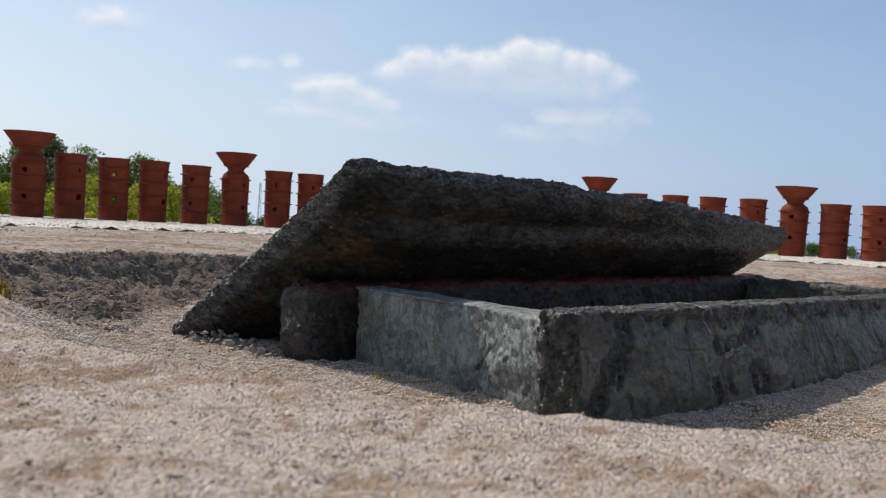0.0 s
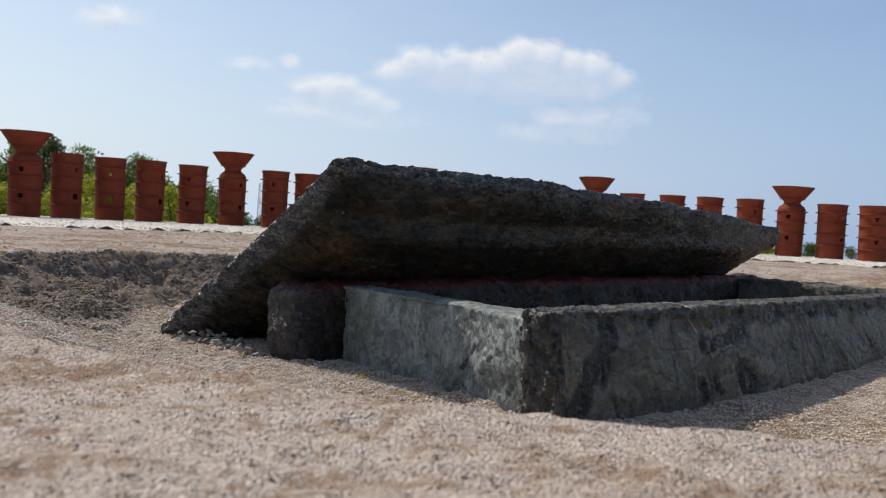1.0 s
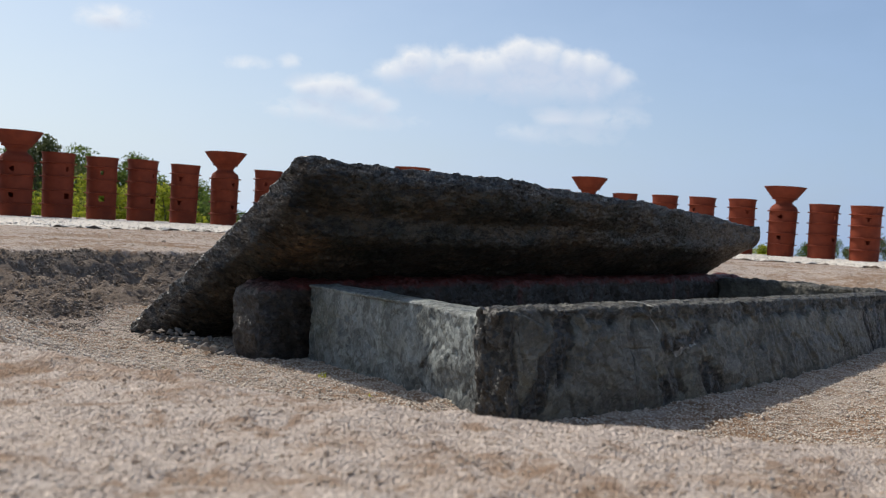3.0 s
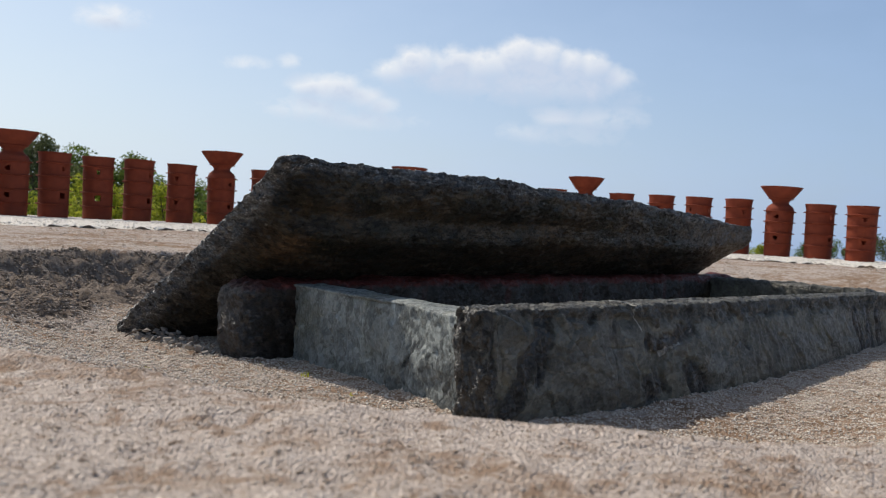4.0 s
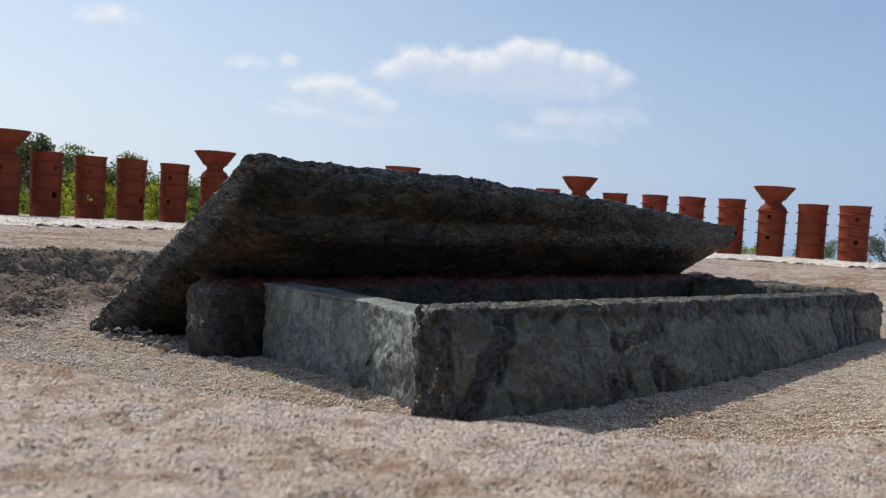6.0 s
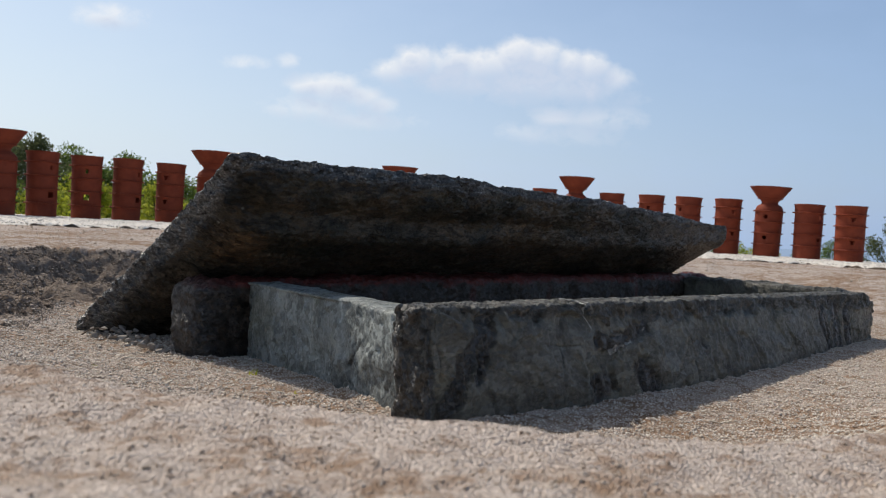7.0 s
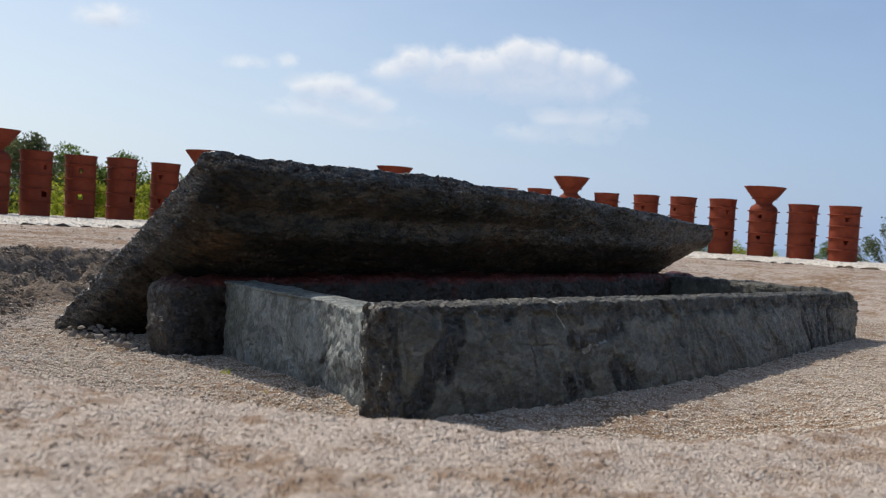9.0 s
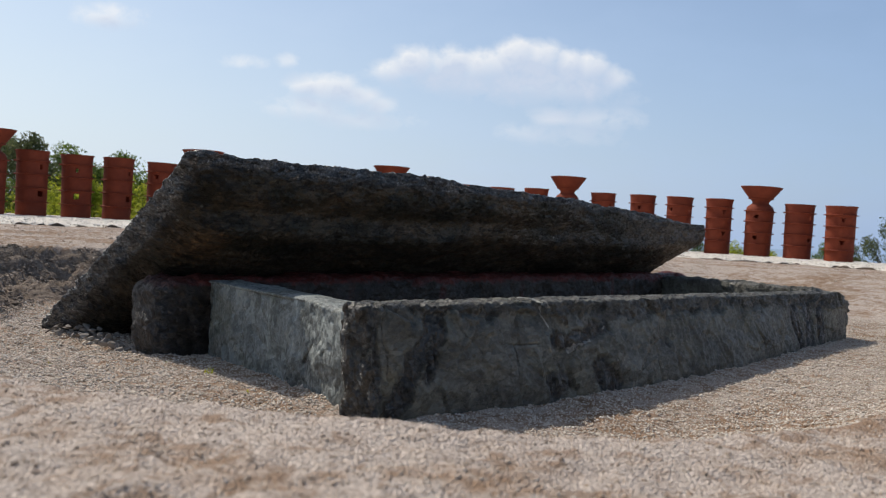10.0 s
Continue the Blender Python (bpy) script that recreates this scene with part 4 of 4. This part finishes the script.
# thin scatter on the far top
n = 16000
x, y = rs.uniform(-6, 7, n), rs.uniform(3.2, 14, n)
sz = np.clip(rs.lognormal(math.log(0.0055), 0.40, n), 0.003, 0.014)
keep = ground_height(x, y, False) > -0.2
x, y, sz = x[keep], y[keep], sz[keep]
tagged(stone_cloud("grit", on_ground(x, y, 0.0), sz, GRIT, 3), "scattered grit on the flat top of the mound", "grit", kind="stuff")

# raised bed of white gravel under the clay cylinders
EDGE_X = [-8.2, -6.0, -4.6, -3.7, -3.3, -2.8, -2.1, -1.0, 0.0, 1.5, 3.1, 4.04, 4.73, 5.0, 6.5, 8.9]
EDGE_Y = [6.2, 5.6, 6.2, 7.4, 7.95, 8.75, 9.5, 10.2, 10.6, 10.8, 10.6, 10.3, 10.0, 9.75, 8.3, 6.0]


def bed_edge(x):
    return np.interp(x, EDGE_X, EDGE_Y)


def bed_outer(x):
    return RING[1] + np.sqrt(np.maximum(8.45 ** 2 - (x - RING[0]) ** 2, 0.0))


cols = np.linspace(-7.6, 8.3, 820)
steps = np.concatenate([[0.0, 0.0006, 0.006], np.linspace(0.05, 1.0, 50)])
ragged = 0.10 * fbm(np.stack([cols, cols * 0, cols * 0], -1), 2.2, 4, 0.6, 91)
vb = []
for i, t in enumerate(steps):
    yy = bed_edge(cols) + ragged * (1 - t)
    yy = yy + (bed_outer(cols) - yy) * t
    lump = fbm(np.stack([cols, yy, 0 * yy], -1), 9, 3, 0.6, 95)
    up = (-0.03, 0.008, 0.013)[i] if i < 3 else 0.018 + 0.016 * min(1.0, t * 4)
    vb.append(np.stack([cols, yy, ground_height(cols, yy, False) + up + ((0.020 if i < 3 else 0.006) * lump if i else 0)], -1))
vb = np.concatenate(vb)
nd = len(cols)
ib = np.arange(len(steps) * nd).reshape(len(steps), nd)
qb = np.stack([ib[:-1, :-1], ib[:-1, 1:], ib[1:, 1:], ib[1:, :-1]], -1).reshape(-1, 4)


def white_bed_material():
    m, n = material("white_bed")
    p = n.add("NewGeometry").outputs["Position"]
    cell = n.add("TexVoronoi", {"Vector": p, "Scale": 26.0}).outputs[0]
    g = n.noise(p, 12, 5, 0.65)
    c = n.mix(n.ramp(g, [(0.35, 0.0), (0.65, 1.0)]), (0.66, 0.62, 0.55), (0.82, 0.78, 0.71))
    finish(n, c, 0.9, n.math("ADD", n.math("MULTIPLY", cell, -1.0), g), 0.8, 0.03, 0.2)
    return m


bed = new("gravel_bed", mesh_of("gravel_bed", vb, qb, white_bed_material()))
# the shade on its cut front is put in as a dark brown colour
shaded_front, ds = material("shaded_front")
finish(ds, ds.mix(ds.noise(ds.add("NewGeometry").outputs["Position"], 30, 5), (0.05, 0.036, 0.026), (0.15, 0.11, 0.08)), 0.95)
bed.data.materials.append(shaded_front)
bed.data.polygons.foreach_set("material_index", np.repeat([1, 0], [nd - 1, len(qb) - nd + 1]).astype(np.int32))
tagged(bed, "low raised bed of white gravel under the clay cylinders", "gravel bed", kind="structure")
n = 15000
x = rs.uniform(-7.2, 7.9, n)
lo = bed_edge(x) + np.interp(x, cols, ragged)
y = lo + 0.03 + (bed_outer(x) - 0.2 - lo) * rs.uniform(0, 1, n) ** 1.3
sz = np.clip(rs.lognormal(math.log(0.009), 0.30, n), 0.005, 0.018)
pl = np.stack([x, y, ground_height(x, y, False) + 0.018 + 0.016 * np.minimum(1.0, 4 * (y - lo) / (bed_outer(x) - lo))], -1)
tagged(stone_cloud("white_gravel", pl, sz, WHITE, 5), "white crushed stone on the gravel bed", "gravel", kind="stuff")


def loose_stone(seed, size):
    bm = bmesh.new()
    bmesh.ops.create_icosphere(bm, subdivisions=3, radius=size)
    r = random.Random(seed)
    for k in range(14):
        # flat breaks: planes that shave the ball
        nv = Vector((r.gauss(0, 1), r.gauss(0, 1), r.gauss(0, 1))).normalized()
        lim = size * r.uniform(0.35, 0.72)
        for vtx in bm.verts:
            over = vtx.co.dot(nv) - lim
            if over > 0:
                vtx.co -= nv * over
    for vtx in bm.verts:
        vtx.co.z *= 0.8
        vtx.co.x *= 1.25
    me = bpy.data.meshes.new("loose_stone")
    bm.to_mesh(me)
    bm.free()
    me.materials.append(RUBBLE)
    return new("loose_stone", me)


# heap of broken stone between the lid's foot and the back slab's end
for k in range(60):
    a, b = rng.gauss(0.01, 0.045), rng.uniform(-1.56, -1.10)
    size = rng.uniform(0.005, 0.020)
    x, y = to_world(a, b)
    z = float(ground_height(np.array([x]), np.array([y]))[0])
    ob = loose_stone(k, size)
    ob.matrix_world = pose(x, y, z + size * 0.35 + (0.02 if abs(a + 0.02) < 0.07 and k % 2 else 0), rng.uniform(-25, 25), rng.uniform(-25, 25), rng.uniform(0, 360))
    tagged(ob, "broken grey-beige stone in a heap by the lid", "stone", "rubble by the lid")


# ---- trees ----
def tube(path, radii, seg=7):
    v, f = [], []
    for i, (p, r) in enumerate(zip(path, radii)):
        d = (path[min(i + 1, len(path) - 1)] - path[max(i - 1, 0)]).normalized()
        s = d.orthogonal().normalized()
        t = d.cross(s)
        v += [tuple(p + (s * math.cos(2 * math.pi * j / seg) + t * math.sin(2 * math.pi * j / seg)) * r) for j in range(seg)]
    for i in range(len(path) - 1):
        f += [(i * seg + j, i * seg + (j + 1) % seg, (i + 1) * seg + (j + 1) % seg, (i + 1) * seg + j) for j in range(seg)]
    return v, f


def tree(x, y, z, height, spread, leaves, leaf_size, mat, seed, label, sparse=False):
    r = random.Random(seed)
    thing = new("tree")
    thing.location = (x, y, z)
    tv, tf = [], []
    rs2 = np.random.RandomState(seed)

    def limb(path, radii):
        v, f = tube(path, radii)
        o = len(tv)
        tv.extend(v)
        tf.extend(tuple(k + o for k in q) for q in f)

    limb([Vector((0.03 * height * r.uniform(-1, 1) * i / 5, 0.03 * height * r.uniform(-1, 1) * i / 5, height * 0.75 * i / 5)) for i in range(6)], [height * 0.02 * (1 - 0.15 * i) for i in range(6)])
    # rounded leaf clumps set unevenly about the crown, a limb to each
    wide = 0.24 * height * spread
    clumps = []
    for k in range(34):
        th, up = r.uniform(0, 2 * math.pi), r.uniform(0, 1)
        out = wide * math.sqrt(max(0.03, 1 - (up * 1.02) ** 2.2)) * r.uniform(0.25, 1.0)
        rad = height * r.uniform(0.045, 0.085)
        c = Vector((out * math.cos(th), out * math.sin(th), height * (0.40 + 0.60 * up) - rad))
        clumps.append((c, rad))
        if k < 16:
            s = Vector((0, 0, height * (0.25 + 0.35 * up)))
            limb([s, s.lerp(c, 0.5) + Vector((0, 0, 0.03 * height)), c], [height * 0.008, height * 0.005, height * 0.002])
    part("trunk", mesh_of("trunk", tv, tf, BARK), thing)
    cc = np.array([tuple(c) for c, _ in clumps])
    cr = np.array([rad for _, rad in clumps])
    who = rs2.randint(0, len(clumps), leaves)
    way = rs2.normal(0, 1, (leaves, 3))
    way /= np.linalg.norm(way, axis=1, keepdims=True)
    lump = 1 + 0.35 * fbm(cc[who] + way * 0.6, 2.2, 2, 0.6, seed)[:, None]
    c = cc[who] + way * cr[who][:, None] * lump * (rs2.uniform(0, 1, (leaves, 1)) ** 0.3)
    ax = rs2.normal(0, 1, (leaves, 3))
    ax /= np.linalg.norm(ax, axis=1, keepdims=True)
    bx = np.cross(ax, rs2.normal(0, 1, (leaves, 3)))
    bx /= np.linalg.norm(bx, axis=1, keepdims=True)
    nx_ = np.cross(ax, bx)
    s = leaf_size * rs2.uniform(0.6, 1.3, (leaves, 1))
    lv = np.stack([c - ax * s, c - bx * s * 0.45 + nx_ * s * 0.15, c + ax * s, c + bx * s * 0.45 + nx_ * s * 0.15], 1).reshape(-1, 3)
    o = 4 * np.arange(leaves)[:, None]
    lf = np.concatenate([o + np.array([[0, 1, 2]]), o + np.array([[0, 2, 3]])])
    part("crown", mesh_of("crown", lv, lf, mat, smooth=False), thing, "leafy crown with gaps")
    return tagged(thing, label, "tree", "trees below the mound")


def tree_at(x, d, top, wide, leaves, size, mat, seed, label, foot=-5.0):
    """A tree d metres ahead whose tip reaches that height."""
    return tree(x * d, d, foot, top - foot, wide, leaves, size, mat, seed, label)


GREEN = "leafy green tree standing below the mound's edge"
FRESH = "yellow-green leafy tree behind the clay cylinders"
for k, (sx, d, top, mi) in enumerate([(-0.545, 27, 2.0, 0), (-0.50, 28, 2.5, 0), (-0.455, 27, 2.6, 2), (-0.425, 29, 2.3, 0), (-0.39, 28, 2.0, 0), (-0.355, 29, 2.25, 0), (-0.325, 28, 1.6, 0),
                                      (-0.29, 29, 1.5, 0), (-0.262, 28, 1.15, 0), (-0.235, 29, 0.4, 2), (-0.21, 30, 0.3, 2)]):
    tree_at(sx, d, top, 1.0, 15000, 0.060, LEAVES[mi], 100 + k, GREEN)
for k, (sx, d, top) in enumerate([(-0.53, 23, 1.0), (-0.48, 24, 1.1), (-0.44, 23.5, 1.0), (-0.405, 22, 1.25), (-0.375, 24, 1.0), (-0.34, 23, 1.15), (-0.305, 22, 1.0), (-0.275, 24, 0.75), (-0.245, 23, 0.2), (-0.22, 23, -0.05)]):
    tree_at(sx, d, top, 1.25, 11000, 0.052, LEAVES[1] if k % 3 != 1 else LEAVES[0], 200 + k, FRESH, foot=-4.6)
for k, (sx, d, top, mi) in enumerate([(0.30, 60, 0.95, 0), (0.33, 62, 0.9, 0), (0.355, 45, 0.45, 1), (0.38, 50, 0.3, 1), (0.40, 44, 0.25, 1), (0.43, 60, 0.5, 0), (0.465, 58, 0.9, 0), (0.49, 46, 0.5, 2), (0.54, 38, 1.9, 2), (0.56, 40, 1.2, 2), (0.58, 39, 1.0, 0)]):
    tree_at(sx, d, top, 1.3, 9000, 0.055, LEAVES[mi], 300 + k, GREEN)


# ---- a far radio mast ----
mast = new("radio_mast")
MAST_AT, MAST_TOP, MAST_FOOT = (-64.2, 300.0), 12.2, -16.0
steel, sn = material("grey_steel")
finish(sn, sn.mix(sn.noise(sn.add("TexCoord").outputs["Object"], 3.0), (0.30, 0.33, 0.36), (0.42, 0.45, 0.48)), 0.6)
for k in range(3):
    t = 2 * math.pi * k / 3
    v, f = tube([Vector((1.1 * math.cos(t), 1.1 * math.sin(t), MAST_FOOT)), Vector((0.25 * math.cos(t), 0.25 * math.sin(t), MAST_TOP))], [0.11, 0.08], 6)
    part("leg", mesh_of("mast_leg", v, f, steel), mast)
for k in range(12):
    h0, h1 = MAST_FOOT + (MAST_TOP - MAST_FOOT) * k / 12, MAST_FOOT + (MAST_TOP - MAST_FOOT) * (k + 1) / 12
    r0, r1 = 1.1 - 0.85 * k / 12, 1.1 - 0.85 * (k + 1) / 12
    t0, t1 = 2 * math.pi * (k % 3) / 3, 2 * math.pi * ((k + 1) % 3) / 3
    v, f = tube([Vector((r0 * math.cos(t0), r0 * math.sin(t0), h0)), Vector((r1 * math.cos(t1), r1 * math.sin(t1), h1))], [0.07, 0.07], 5)
    part("brace", mesh_of("mast_brace", v, f, steel), mast)
mast.location = (*MAST_AT, 0)
tagged(mast, "thin grey lattice radio mast far beyond the mound", "mast")


# ---- weeds and a dry twig ----
def weed(x, y, size, count, mat, seed, label, name="weed"):
    r = random.Random(seed)
    v, f = [], []
    for k in range(count):
        th, lean, ln = r.uniform(0, 2 * math.pi), r.uniform(0.2, 1.0), size * r.uniform(0.5, 1.1)
        foot = Vector((r.gauss(0, size * 0.25), r.gauss(0, size * 0.25), -0.006))
        out = Vector((math.cos(th), math.sin(th), 0))
        side = Vector((-math.sin(th), math.cos(th), 0)) * size * r.uniform(0.035, 0.07)
        mid = foot + out * ln * 0.3 * lean + Vector((0, 0, ln * 0.6))
        tip = foot + out * ln * 0.75 * lean + Vector((0, 0, ln * (1.0 - 0.35 * lean)))
        o = len(v)
        v += [tuple(foot - side * 0.6), tuple(foot + side * 0.6), tuple(mid + side), tuple(mid - side), tuple(tip)]
        f += [(o, o + 1, o + 2), (o, o + 2, o + 3), (o + 3, o + 2, o + 4)]
    ob = new(name, mesh_of(name, v, f, mat, smooth=False))
    z = float(ground_height(np.array([x]), np.array([y]))[0])
    ob.location = (x, y, z)
    return tagged(ob, label, "weed", "weeds in the hollow")


STRAW = leaf_material("straw", (0.16, 0.11, 0.03), (0.36, 0.27, 0.08))
for k, (x, y, s, c) in enumerate([(-1.37, 2.67, 0.07, 70), (-1.40, 2.74, 0.06, 60), (-1.33, 2.62, 0.05, 50), (-1.45, 2.80, 0.06, 40)]):
    weed(x, y, s, c, STRAW, 500 + k, "yellow-brown dry grass tuft on the bank", "dry_grass")
for k, (x, y, s, c) in enumerate([(-0.165, 2.44, 0.028, 16), (-0.02, 2.26, 0.018, 10), (-0.33, 2.60, 0.016, 9), (-0.62, 2.45, 0.014, 8)]):
    weed(x, y, s, c, LEAVES[1], 520 + k, "small green weed sprouting in the gravel")
tx, ty = to_world(-0.09, -1.52)
tz = float(ground_height(np.array([tx]), np.array([ty]))[0])
v, f = tube([Vector((0, 0, 0.01)), Vector((0.03, -0.01, 0.03)), Vector((0.055, -0.012, 0.038)), Vector((0.09, 0.0, 0.034))], [0.0025, 0.0022, 0.0018, 0.001], 6)
twig = new("twig", mesh_of("twig", v, f, BARK))
twig.location = (tx, ty, tz)
tagged(twig, "thin dry twig lying on the gravel by the lid", "twig")
